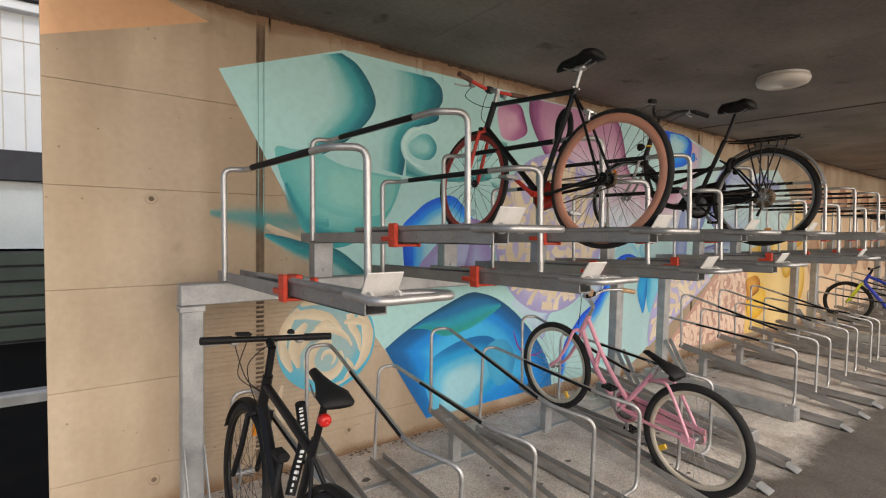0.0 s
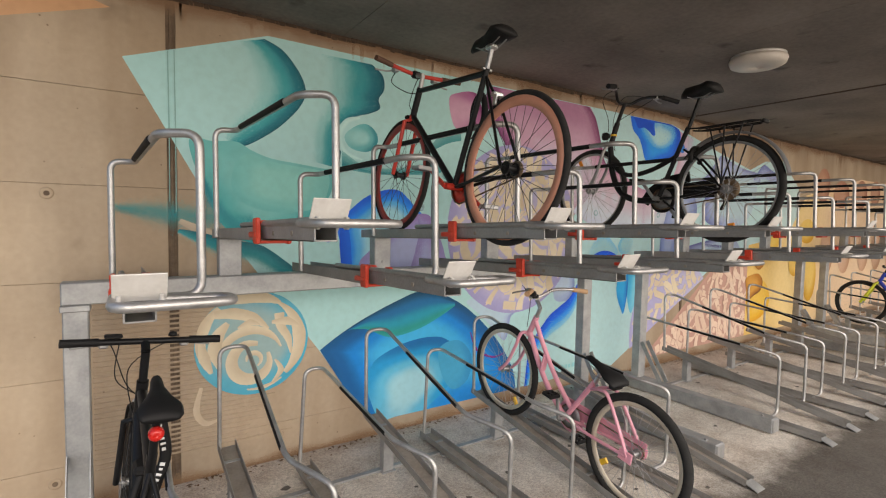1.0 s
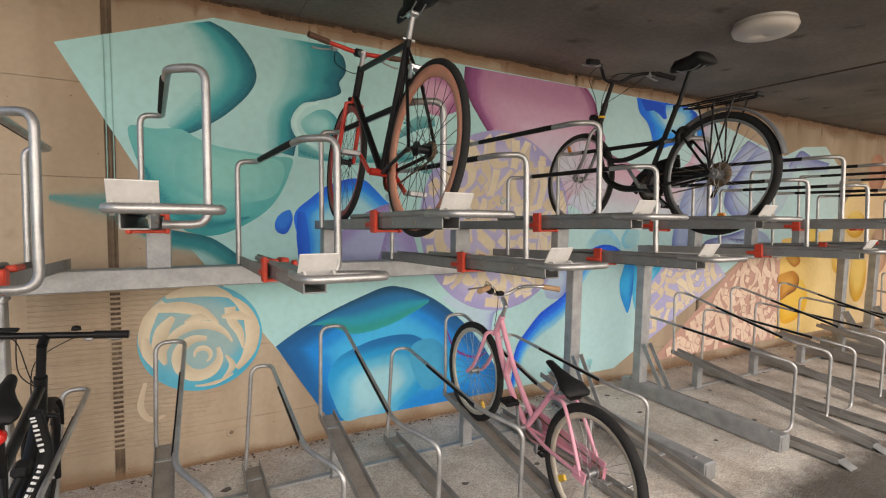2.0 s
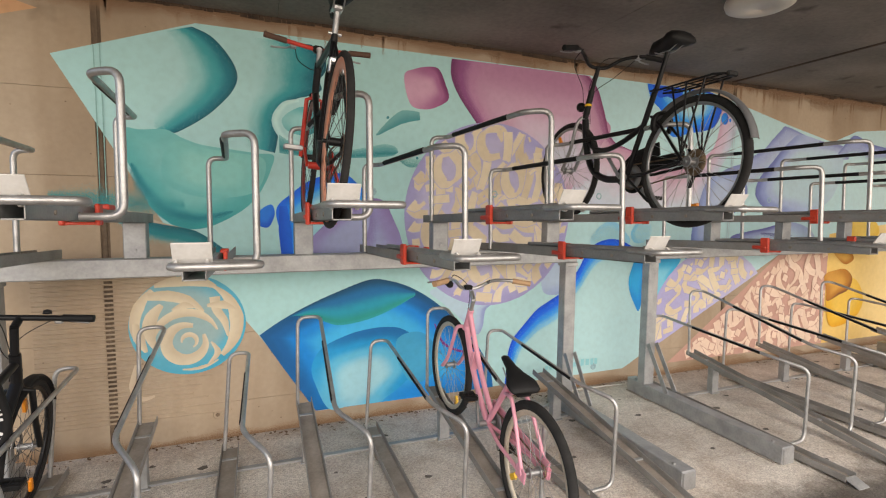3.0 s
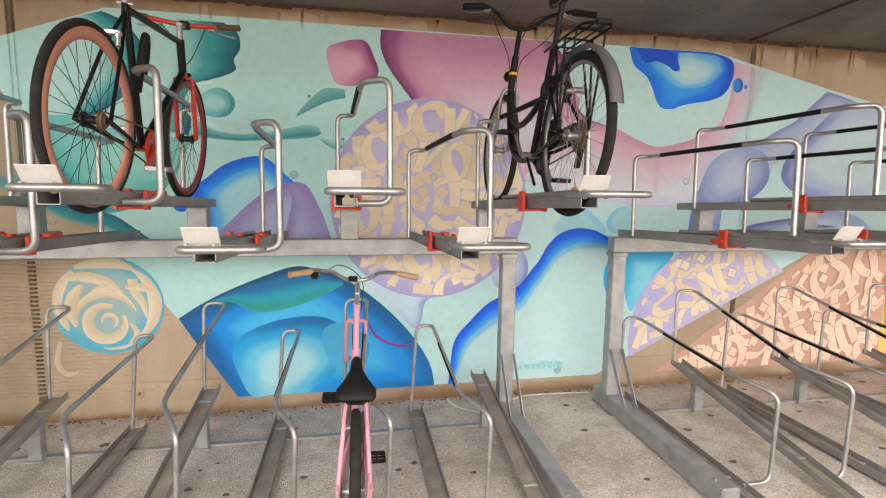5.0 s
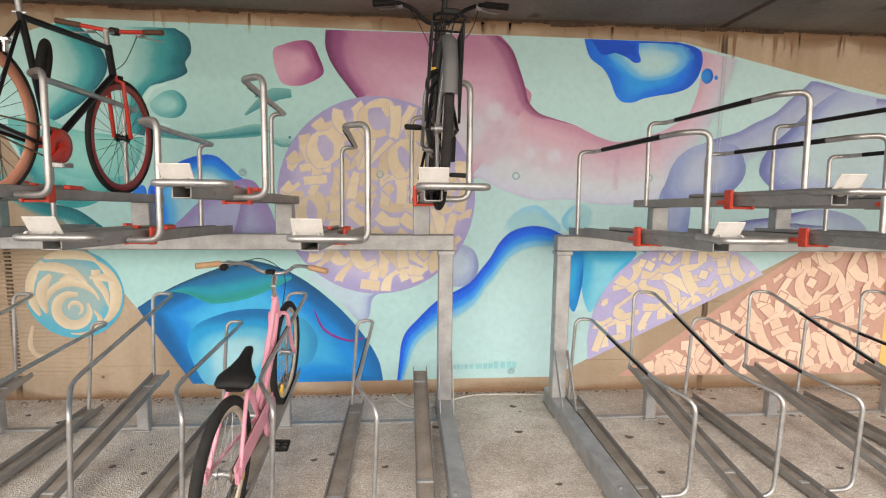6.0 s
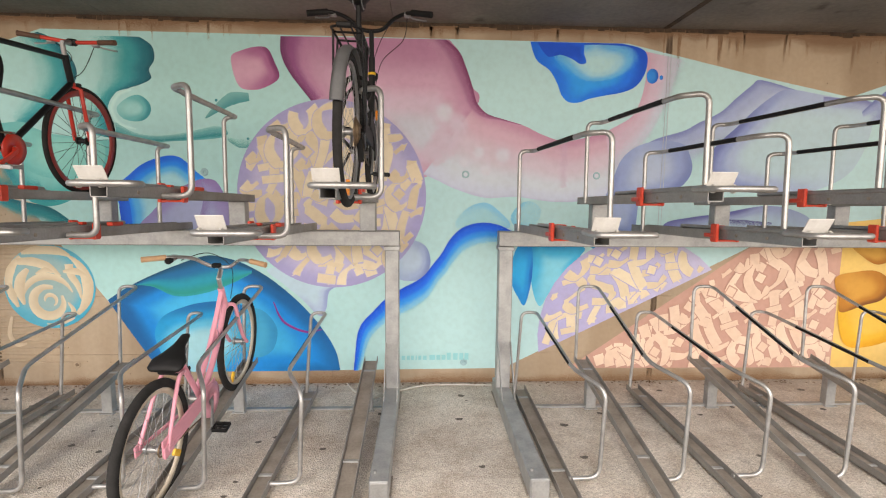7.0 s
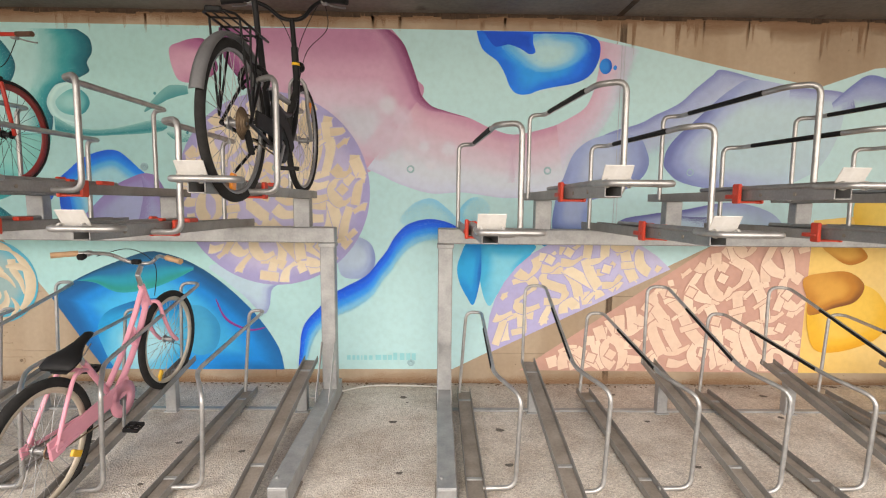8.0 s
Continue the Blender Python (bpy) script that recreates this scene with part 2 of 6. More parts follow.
M_SPOKE = mat("spoke_steel", (0.5, 0.5, 0.5), (0.35, 0.35, 0.35), 0.35, 0.85, 20, 80, 0.0)
M_DSPOKE = mat("dark_spoke", (0.06, 0.06, 0.06), (0.04, 0.04, 0.04), 0.4, 0.5, 20, 80, 0.0)
M_SALMON = mat("salmon_rim_paint", (0.64, 0.3, 0.2), (0.54, 0.24, 0.155), 0.4, 0, 9, 90, 0.03)
M_REDRIM = mat("dark_red_rim_paint", (0.33, 0.035, 0.03), (0.22, 0.025, 0.02), 0.35, 0, 9, 90, 0.03)
M_REDPAINT = mat("red_gloss_paint", (0.58, 0.045, 0.025), (0.45, 0.03, 0.018), 0.28, 0, 9, 90, 0.03)
M_PINK = mat("pink_gloss_paint", (0.78, 0.36, 0.44), (0.68, 0.3, 0.38), 0.32, 0, 7, 80, 0.04)
M_CREAM = mat("cream_rim", (0.62, 0.55, 0.44), (0.46, 0.4, 0.31), 0.45, 0.1, 9, 80, 0.05)
M_TAN = mat("tan_grip", (0.55, 0.36, 0.2), (0.42, 0.26, 0.14), 0.6, 0, 20, 120, 0.2)
M_BROWN = mat("brown_grip", (0.13, 0.065, 0.04), (0.08, 0.04, 0.025), 0.6, 0, 20, 120, 0.2)
M_GREY = mat("grey_mudguard", (0.17, 0.175, 0.18), (0.12, 0.12, 0.125), 0.35, 0.1, 8, 80, 0.05)
M_ORANGE = mat("orange_reflector", (0.85, 0.3, 0.02), (0.7, 0.22, 0.01), 0.25, 0, 30, 120, 0.05)
M_YELLOW = mat("yellow_reflector", (0.85, 0.55, 0.03), (0.75, 0.42, 0.02), 0.25, 0, 30, 120, 0.05)
M_TAIL = mat("red_lens", (0.6, 0.02, 0.015), (0.45, 0.015, 0.01), 0.2, 0, 30, 120, 0.05)
M_WHITE = mat("white_print", (0.75, 0.75, 0.74), (0.65, 0.65, 0.64), 0.5, 0, 30, 120, 0.05)
M_BLUEP = mat("blue_gloss_paint", (0.03, 0.06, 0.5), (0.02, 0.04, 0.36), 0.3, 0, 9, 90, 0.03)
M_LIME = mat("lime_gloss_paint", (0.6, 0.65, 0.04), (0.5, 0.53, 0.03), 0.3, 0, 9, 90, 0.03)
M_LAMP = mat("opal_lamp_cover", (0.66, 0.62, 0.55), (0.58, 0.53, 0.46), 0.35, 0, 5, 60, 0.03)
M_CLAD = mat("white_cladding", (0.82, 0.83, 0.83), (0.74, 0.75, 0.76), 0.5, 0, 3, 40, 0.05)
M_DARKF = mat("dark_frame", (0.045, 0.047, 0.055), (0.03, 0.03, 0.035), 0.4, 0.2, 5, 60, 0.05)
M_PANE = mat("pale_glazing", (0.5, 0.56, 0.58), (0.36, 0.42, 0.43), 0.12, 0.0, 1.5, 40, 0.02)
M_SLATE = mat("dull_green_slats", (0.06, 0.075, 0.06), (0.035, 0.045, 0.035), 0.5, 0.1, 3, 40, 0.05)
M_CABLE = mat("pale_cable", (0.6, 0.58, 0.53), (0.45, 0.43, 0.39), 0.5, 0, 20, 90, 0.05)
M_LEAF = mat("dry_litter", (0.2, 0.12, 0.06), (0.1, 0.065, 0.035), 0.9, 0, 20, 90, 0.2)
M_GUM = mat("dark_stain", (0.17, 0.15, 0.13), (0.1, 0.09, 0.075), 0.9, 0, 20, 90, 0.3)


for m in (M_SLEEVE, M_TYRE, M_PLASTIC, M_BLACK, M_DARKF, M_SLATE):
    m.node_tree.nodes["Principled BSDF"].inputs["Specular IOR Level"].default_value = 0.28


# ---- geometry ----
def fillet(pts, rad, n=4):
    pts = [Vector(p) for p in pts]
    out = [pts[0]]
    for a, b, c in zip(pts, pts[1:], pts[2:]):
        d1, d2 = a - b, c - b
        r = min(rad, d1.length * 0.48, d2.length * 0.48)
        p, q = b + d1.normalized() * r, b + d2.normalized() * r
        for k in range(n + 1):
            t = k / n
            out.append(p * (1 - t) ** 2 + b * (2 * t * (1 - t)) + q * t * t)
    return out + [pts[-1]]


def curve(pts, n=6, closed=False):
    """Points of a smooth curve through pts."""
    P = [Vector(p) for p in pts]
    k = len(P)
    out = []
    for i in range(k if closed else k - 1):
        g = (lambda j: P[j % k]) if closed else (lambda j: P[min(max(j, 0), k - 1)])
        a, b, c, d = g(i - 1), g(i), g(i + 1), g(i + 2)
        for s in range(n):
            t = s / n
            out.append(0.5 * ((2 * b) + (c - a) * t + (2 * a - 5 * b + 4 * c - d) * t * t + (3 * b - a - 3 * c + d) * t ** 3))
    return out if closed else out + [P[-1]]


class Geo:
    def __init__(self):
        self.v, self.f, self.s = [], [], []

    def add(self, v, f, smooth=True):
        o = len(self.v)
        self.v += [tuple(p) for p in v]
        self.f += [tuple(i + o for i in q) for q in f]
        self.s += [smooth] * len(f)
        return self

    def box(self, lo, hi, bev=0.0, m=None):
        c, h = [(a + b) / 2 for a, b in zip(lo, hi)], [abs(b - a) / 2 for a, b in zip(lo, hi)]
        bev = min(bev, min(h) * 0.9)
        idx, v = {}, []
        for sx in (-1, 1):
            for sy in (-1, 1):
                for sz in (-1, 1):
                    for ax in range(3):
                        p = [s * (hh - (0 if a == ax else bev)) for a, (s, hh) in enumerate(zip((sx, sy, sz), h))]
                        idx[sx, sy, sz, ax] = len(v)
                        p = Vector([q + r for q, r in zip(p, c)])
                        v.append(m @ p if m else p)
        f = []
        for ax in range(3):
            u, w = (ax + 1) % 3, (ax + 2) % 3
            for s in (-1, 1):
                q = []
                for a, b in ((-1, -1), (1, -1), (1, 1), (-1, 1)):
                    k = [0, 0, 0]
                    k[ax], k[u], k[w] = s, a, b
                    q.append(idx[(*k, ax)])
                f.append(q if s > 0 else q[::-1])
        if bev > 0:
            for ax in range(3):
                u, w = (ax + 1) % 3, (ax + 2) % 3
                for a in (-1, 1):
                    for b in (-1, 1):
                        k0, k1 = [0, 0, 0], [0, 0, 0]
                        k0[ax], k0[u], k0[w] = -1, a, b
                        k1[ax], k1[u], k1[w] = 1, a, b
                        q = [idx[(*k0, u)], idx[(*k1, u)], idx[(*k1, w)], idx[(*k0, w)]]
                        f.append(q if a * b < 0 else q[::-1])
            for sx in (-1, 1):
                for sy in (-1, 1):
                    for sz in (-1, 1):
                        q = [idx[sx, sy, sz, 0], idx[sx, sy, sz, 1], idx[sx, sy, sz, 2]]
                        f.append(q if sx * sy * sz > 0 else q[::-1])
        return self.add(v, f, False)

    def bar(self, p, q, w, h, bev=0.002, up=(0, 0, 1)):
        """A rectangular bar from p to q, w wide and h high."""
        p, q = Vector(p), Vector(q)
        d = (q - p).normalized()
        x = d.cross(Vector(up)).normalized()
        m = Matrix.Translation(p) @ Matrix((x, d, x.cross(d))).transposed().to_4x4()
        return self.box((-w / 2, 0, -h / 2), (w / 2, (q - p).length, h / 2), bev, m)

    def tube(self, pts, r, seg=8, closed=False, caps=True, flat=1.0):
        P = [Vector(p) for p in pts]
        n = len(P)
        rs = r if isinstance(r, (list, tuple)) else [r] * n
        v, f, side = [], [], None
        for i in range(n):
            a, b = (P[i - 1], P[(i + 1) % n]) if closed else (P[max(i - 1, 0)], P[min(i + 1, n - 1)])
            d = (b - a).normalized()
            if side is None:
                side = d.orthogonal().normalized()
            side = (side - d * side.dot(d)).normalized()
            o = d.cross(side)
            for k in range(seg):
                t = 2 * math.pi * k / seg
                v.append(P[i] + (side * math.cos(t) * flat + o * math.sin(t)) * rs[i])
        for i in range(n if closed else n - 1):
            for k in range(seg):
                a, b = i * seg + k, i * seg + (k + 1) % seg
                j = ((i + 1) % n) * seg
                f.append((a, b, j + (k + 1) % seg, j + k))
        self.add(v, f)
        if caps and not closed:
            self.add(v[:seg], [tuple(range(seg))[::-1]], False)
            self.add(v[-seg:], [tuple(range(seg))], False)
        return self

    def ring(self, c, prof, seg=40, axis="x", a0=0.0, a1=360.0):
        """Turns a closed profile of (radius, offset) about an axis through c."""
        full = abs(a1 - a0) >= 359.9
        n, k = (seg if full else seg + 1), len(prof)
        v, f = [], []
        for i in range(n):
            t = radians(a0 + (a1 - a0) * i / seg)
            for r, o in prof:
                u, w = r * math.cos(t), r * math.sin(t)
                p = (o, u, w) if axis == "x" else (u, w, o) if axis == "z" else (u, o, w)
                v.append(Vector(c) + Vector(p))
        for i in range(n if full else n - 1):
            j = (i + 1) % n
            for q in range(k):
                r2 = (q + 1) % k
                f.append((i * k + q, j * k + q, j * k + r2, i * k + r2))
        self.add(v, f)
        if not full:
            self.add(v[:k], [tuple(range(k))], False)
            self.add(v[-k:], [tuple(range(k))[::-1]], False)
        return self

    def cyl(self, p, q, r, seg=14, r2=None):
        return self.tube([p, q], [r, r if r2 is None else r2], seg)

    def loft(self, rings):
        k = len(rings[0])
        v = [p for ring in rings for p in ring]
        f = [(i * k + j, i * k + (j + 1) % k, (i + 1) * k + (j + 1) % k, (i + 1) * k + j) for i in range(len(rings) - 1) for j in range(k)]
        f += [tuple(range(k))[::-1], tuple((len(rings) - 1) * k + j for j in range(k))]
        return self.add(v, f)

    def mesh(self, name, material, fade=None):
        me = bpy.data.meshes.new(name)
        me.from_pydata(self.v, [], self.f)
        me.polygons.foreach_set("use_smooth", self.s)
        me.materials.append(material)
        if fade is not None:
            a = me.attributes.new("fade", "FLOAT", "POINT")
            a.data.foreach_set("value", fade)
        me.update()
        return me


def fix(me):
    bm = bmesh.new()
    bm.from_mesh(me)
    bmesh.ops.recalc_face_normals(bm, faces=bm.faces)
    bm.to_mesh(me)
    bm.free()
    return me


def part(name, geo, material, parent, label="", fade=None):
    ob = new(name, fix(geo.mesh(name, material, fade)))
    ob.parent = parent
    return tagged(ob, label)


def thing(name, label, category, m=None, group="", kind=""):
    ob = new(name)
    ob.empty_display_size = 0.1
    if m is not None:
        ob.matrix_basis = m
    return tagged(ob, label, category, group, kind)


# ---- ground, wall, ceiling ----
g = Geo().box((-150, -150, -0.4), (150, 150, -0.006))
tagged(new("ground", fix(g.mesh("ground", M_ROAD))), "dark worn asphalt running out from under the slab", "ground", kind="structure")
g = Geo().box((-1.0, 1.2, -0.2), (26, 3.73, 0.0))
tagged(new("pavement", fix(g.mesh("pavement", M_PAVE))), "pale exposed-aggregate paving with dark gum stains", "pavement", kind="structure")

wall = new("wall_north", fix(Geo().box((0.06, WALL_Y + 0.012, -0.3), (26, WALL_Y + 0.42, CEIL + 0.3)).mesh("wall_north", M_SEAM)))
tagged(wall, "warm beige board-cast concrete wall with formwork joints", "wall", kind="structure")
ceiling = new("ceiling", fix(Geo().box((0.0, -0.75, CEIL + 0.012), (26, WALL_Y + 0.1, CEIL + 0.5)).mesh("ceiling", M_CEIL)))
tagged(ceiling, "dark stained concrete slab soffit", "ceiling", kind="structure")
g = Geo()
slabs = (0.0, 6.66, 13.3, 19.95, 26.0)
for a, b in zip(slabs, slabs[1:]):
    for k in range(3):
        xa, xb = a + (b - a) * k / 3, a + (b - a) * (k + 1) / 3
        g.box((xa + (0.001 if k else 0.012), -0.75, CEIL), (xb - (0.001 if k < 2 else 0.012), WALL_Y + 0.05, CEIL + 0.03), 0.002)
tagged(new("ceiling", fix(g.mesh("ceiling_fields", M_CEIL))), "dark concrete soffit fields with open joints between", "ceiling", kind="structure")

for x in slabs[1:-1]:
    g = Geo().box((x - 0.024, -0.75, CEIL - 0.004), (x + 0.024, WALL_Y, CEIL + 0.02), 0.003)
    tagged(new("trim", fix(g.mesh("soffit_joint", M_MORTAR))), "dark sealed joint across the soffit", "joint", kind="structure")

# formwork fields of the wall
rows_z = (0.0, 0.266, 0.768, 1.312, 1.858, 2.398, 2.965)
cols_x = (0.06, 1.135, 3.9, 6.7, 9.5, 12.3, 15.1, 17.9, 20.7, 26.0)
for i, (xa, xb) in enumerate(zip(cols_x, cols_x[1:])):
    for za, zb in zip(rows_z, rows_z[1:]):
        gp = Geo().box((xa + (0.026 if i in (1, 3) else 0.001), WALL_Y, za + 0.0008), (xb - (0.026 if i in (0, 2) else 0.001), WALL_Y + 0.06, zb - 0.0008), 0.002)
        part("panel", gp, M_WALL, wall)

# sealant strips in the two wide joints and the crumbling joint under the slab
for x in (1.135, 6.7):
    g = Geo().box((x - 0.009, WALL_Y + 0.003, 0.0), (x + 0.009, WALL_Y + 0.03, CEIL), 0.003)
    part("joint_strip", g, M_SEAM, wall, "brown sealant strip in wall joint")
g = Geo()
rng = random.Random(4)
x = 0.06
while x < 20:
    w = rng.uniform(0.02, 0.08)
    d = rng.uniform(0.002, 0.008)
    hgt = 0.014 + 0.03 * abs(noise.noise(Vector((x * 2.5, 1.7, 0)))) + 0.02 * abs(noise.noise(Vector((x * 14, 5.2, 0)))) + rng.uniform(0, 0.004)
    g.box((x, WALL_Y - d, CEIL - hgt), (x + w, WALL_Y + 0.05, CEIL + 0.005), 0.004)
    x += w
part("mortar_joint", g, M_MORTAR, wall, "crumbling dark mortar joint under the slab")

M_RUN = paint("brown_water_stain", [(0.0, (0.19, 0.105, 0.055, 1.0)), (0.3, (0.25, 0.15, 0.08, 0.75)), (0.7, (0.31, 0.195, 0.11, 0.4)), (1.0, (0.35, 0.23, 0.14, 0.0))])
g = Geo()
rng = random.Random(12)
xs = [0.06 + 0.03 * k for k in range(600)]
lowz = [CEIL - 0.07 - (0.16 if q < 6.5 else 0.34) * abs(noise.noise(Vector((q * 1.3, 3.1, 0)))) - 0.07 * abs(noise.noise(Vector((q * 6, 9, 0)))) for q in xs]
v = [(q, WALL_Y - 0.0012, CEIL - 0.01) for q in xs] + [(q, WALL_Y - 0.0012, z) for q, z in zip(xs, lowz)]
n = len(xs)
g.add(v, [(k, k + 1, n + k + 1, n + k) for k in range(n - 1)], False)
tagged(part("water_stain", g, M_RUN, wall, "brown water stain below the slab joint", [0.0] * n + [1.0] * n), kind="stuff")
g, fd = Geo(), []
for k in range(110):
    x, w, ln = rng.uniform(0.1, 12), rng.uniform(0.01, 0.05), rng.uniform(0.08, 0.45) ** 1.2
    if x < 6.5:
        ln *= 0.45
    z, y = CEIL - 0.03, WALL_Y - 0.0013
    g.add([(x, y, z), (x + w, y, z), (x + w * 0.8, y, z - ln * 0.6), (x + w * 0.6, y, z - ln), (x + w * 0.4, y, z - ln), (x + w * 0.1, y, z - ln * 0.6)], [(0, 1, 2, 3, 4, 5)], False)
    fd += [0.25, 0.25, 0.6, 1.0, 1.0, 0.6]
tagged(part("run_mark", g, M_RUN, wall, "faint brown run marks", fd), kind="stuff")
# dirt splashed up from the paving
g = Geo()
xs = [0.07 + 0.04 * k for k in range(400)]
hi = [0.03 + 0.2 * abs(noise.noise(Vector((q * 1.1, 7.7, 0)))) + 0.05 * abs(noise.noise(Vector((q * 7, 2.2, 0)))) for q in xs]
v = [(q, WALL_Y - 0.0011, 0.0) for q in xs] + [(q, WALL_Y - 0.0011, z) for q, z in zip(xs, hi)]
n = len(xs)
g.add(v, [(k, k + 1, n + k + 1, n + k) for k in range(n - 1)], False)
tagged(part("splash_dirt", g, M_RUN, wall, "brown splashed dirt along the foot", [0.2] * n + [1.0] * n), kind="stuff")

# tie holes
M_TIE = mat("paint_coated_ring", (0.36, 0.52, 0.56), (0.26, 0.42, 0.46), 0.6, 0, 20, 90, 0.1)
for x, z in ((0.535, 1.806), (0.535, 0.178), (1.768, 0.18), (5.033, 1.802), (6.14, 1.802), (5.04, 0.182), (7.3, 1.8), (2.9, 1.8), (3.95, 1.8)):
    g = Geo().ring((x, WALL_Y - 0.001, z), [(0.0001, 0.0), (0.017, -0.001), (0.026, -0.006), (0.032, -0.001), (0.032, 0.01), (0.0001, 0.01)], 20, "y")
    hole = part("tie_hole_ring", g, M_WALL if x < 2 else M_TIE, wall)
    if x < 2:
        part("tie_hole_plug", Geo().cyl((x, WALL_Y - 0.004, z), (x, WALL_Y + 0.01, z), 0.014, 12), M_SEAM, hole)

# fine horizontal ribs cast into the low wall
g = Geo()
for k in range(34):
    z = 0.2 + k * 0.0305
    g.box((0.72, WALL_Y - 0.0046, z), (1.86 - 0.3 * abs(math.sin(k * 1.7)), WALL_Y + 0.01, z + 0.013), 0.0045)
tagged(part("rib", g, M_WALL, wall, "fine horizontal cast ribs"), kind="stuff")

# slanting orange field painted high on the wall
g = Geo()
g.add([(0.062, WALL_Y - 0.002, 2.6), (0.84, WALL_Y - 0.002, 2.86), (0.5, WALL_Y - 0.002, 2.96), (0.062, WALL_Y - 0.002, 2.96)], [(0, 1, 2, 3)], False)

# ---- the mural ----
mural = thing("mural", "sprayed mural of teal, pink and blue blobs with pale calligraphy", "mural", kind="")
LAYER = [0]


def depth():
    LAYER[0] += 1
    return WALL_Y - 0.0012 - 0.00004 * LAYER[0]


part("paint_field", g, paint("orange_paint", [(0.0, (0.62, 0.36, 0.19)), (1.0, (0.62, 0.36, 0.19))]), mural, "apricot orange painted field", [0.5] * 4)


def field(outline, stops, label="", name="paint_field", a=(1, 0)):
    """A flat painted field; the fade runs along direction a."""
    y = depth()
    bm = bmesh.new()
    face = bm.faces.new([bm.verts.new((x, y, z)) for x, z in outline])
    bmesh.ops.triangulate(bm, faces=[face], ngon_method="EAR_CLIP")
    me = bpy.data.meshes.new(name)
    bm.to_mesh(me)
    bm.free()
    d = [v.co.x * a[0] + v.co.z * a[1] for v in me.vertices]
    lo, hi = min(d), max(d)
    at = me.attributes.new("fade", "FLOAT", "POINT")
    at.data.foreach_set("value", [(q - lo) / (hi - lo) for q in d])
    me.materials.append(paint(name, stops))
    ob = new(name, me)
    ob.parent = mural
    return tagged(ob, label)


def blob(pts, stops, dark=(1, 0), width=0.6, power=1.0, label="", centre=None, around=0.0):
    """A rounded painted shape, darkest along the rim on the side that dark points to."""
    y = depth()
    out = curve([(x, z, 0) for x, z in pts], 8, True)
    sharp = {8 * q + k for q in range(len(pts)) if pts[q] == pts[(q + 1) % len(pts)] for k in range(8)}
    out = [p for k, p in enumerate(out) if k not in sharp]
    c = Vector((*centre, 0)) if centre else sum(out, Vector()) / len(out)
    n, k = len(out), 14
    v, fade, f = [], [], []
    dv = Vector((*dark, 0))
    dv = dv.normalized() if dv.length else dv
    for i in range(k + 1):
        t = i / k
        for p in out:
            q = p.lerp(c, t)
            v.append((q.x, y, q.y))
            side = max(0.0, 0.5 + 0.5 * (p - c).normalized().dot(dv)) ** power
            side = around + (1 - around) * side
            e = min(1.0, t / width)
            e = e * e * (3 - 2 * e)
            fade.append(1 - (1 - e) * side)
    for i in range(k):
        for j in range(n):
            f.append((i * n + j, i * n + (j + 1) % n, (i + 1) * n + (j + 1) % n, (i + 1) * n + j))
    return part("paint_shape", Geo().add(v, f), paint("paint_shape", stops), mural, label, fade)


def band(upper, lower, stops, label="", name="paint_shape"):
    """A painted band between two smooth edges; the fade runs from the upper to the lower one."""
    y = depth()
    a, b = curve([(x, z, 0) for x, z in upper], 10), curve([(x, z, 0) for x, z in lower], 10)
    n, k = len(a), 16
    v, fade, f = [], [], []
    for p, q in zip(a, b):
        for j in range(k + 1):
            r = p.lerp(q, j / k)
            v.append((r.x, y, r.y))
            fade.append(j / k)
    for i in range(n - 1):
        for j in range(k):
            f.append((i * (k + 1) + j, (i + 1) * (k + 1) + j, (i + 1) * (k + 1) + j + 1, i * (k + 1) + j + 1))
    return part(name, Geo().add(v, f), paint(name, stops), mural, label, fade)


def stroke(spine, widths, stops, label=""):
    P = [Vector((x, z, 0)) for x, z in spine]
    C = curve(P, 8)
    up, lo = [], []
    for i, p in enumerate(C):
        d = (C[min(i + 1, len(C) - 1)] - C[max(i - 1, 0)]).normalized()
        nrm = Vector((-d.y, d.x, 0))
        s = i / (len(C) - 1) * (len(widths) - 1)
        w = widths[int(s)] + (widths[min(int(s) + 1, len(widths) - 1)] - widths[int(s)]) * (s - int(s))
        up.append(p + nrm * w / 2)
        lo.append(p - nrm * w / 2)
    y = depth()
    k = 10
    v, fade, f = [], [], []
    for p, q in zip(up, lo):
        for j in range(k + 1):
            r = p.lerp(q, j / k)
            v.append((r.x, y, r.y))
            fade.append(j / k)
    for i in range(len(C) - 1):
        for j in range(k):
            f.append((i * (k + 1) + j, (i + 1) * (k + 1) + j, (i + 1) * (k + 1) + j + 1, i * (k + 1) + j + 1))
    return part("paint_stroke", Geo().add(v, f), paint("paint_stroke", stops), mural, label, fade)


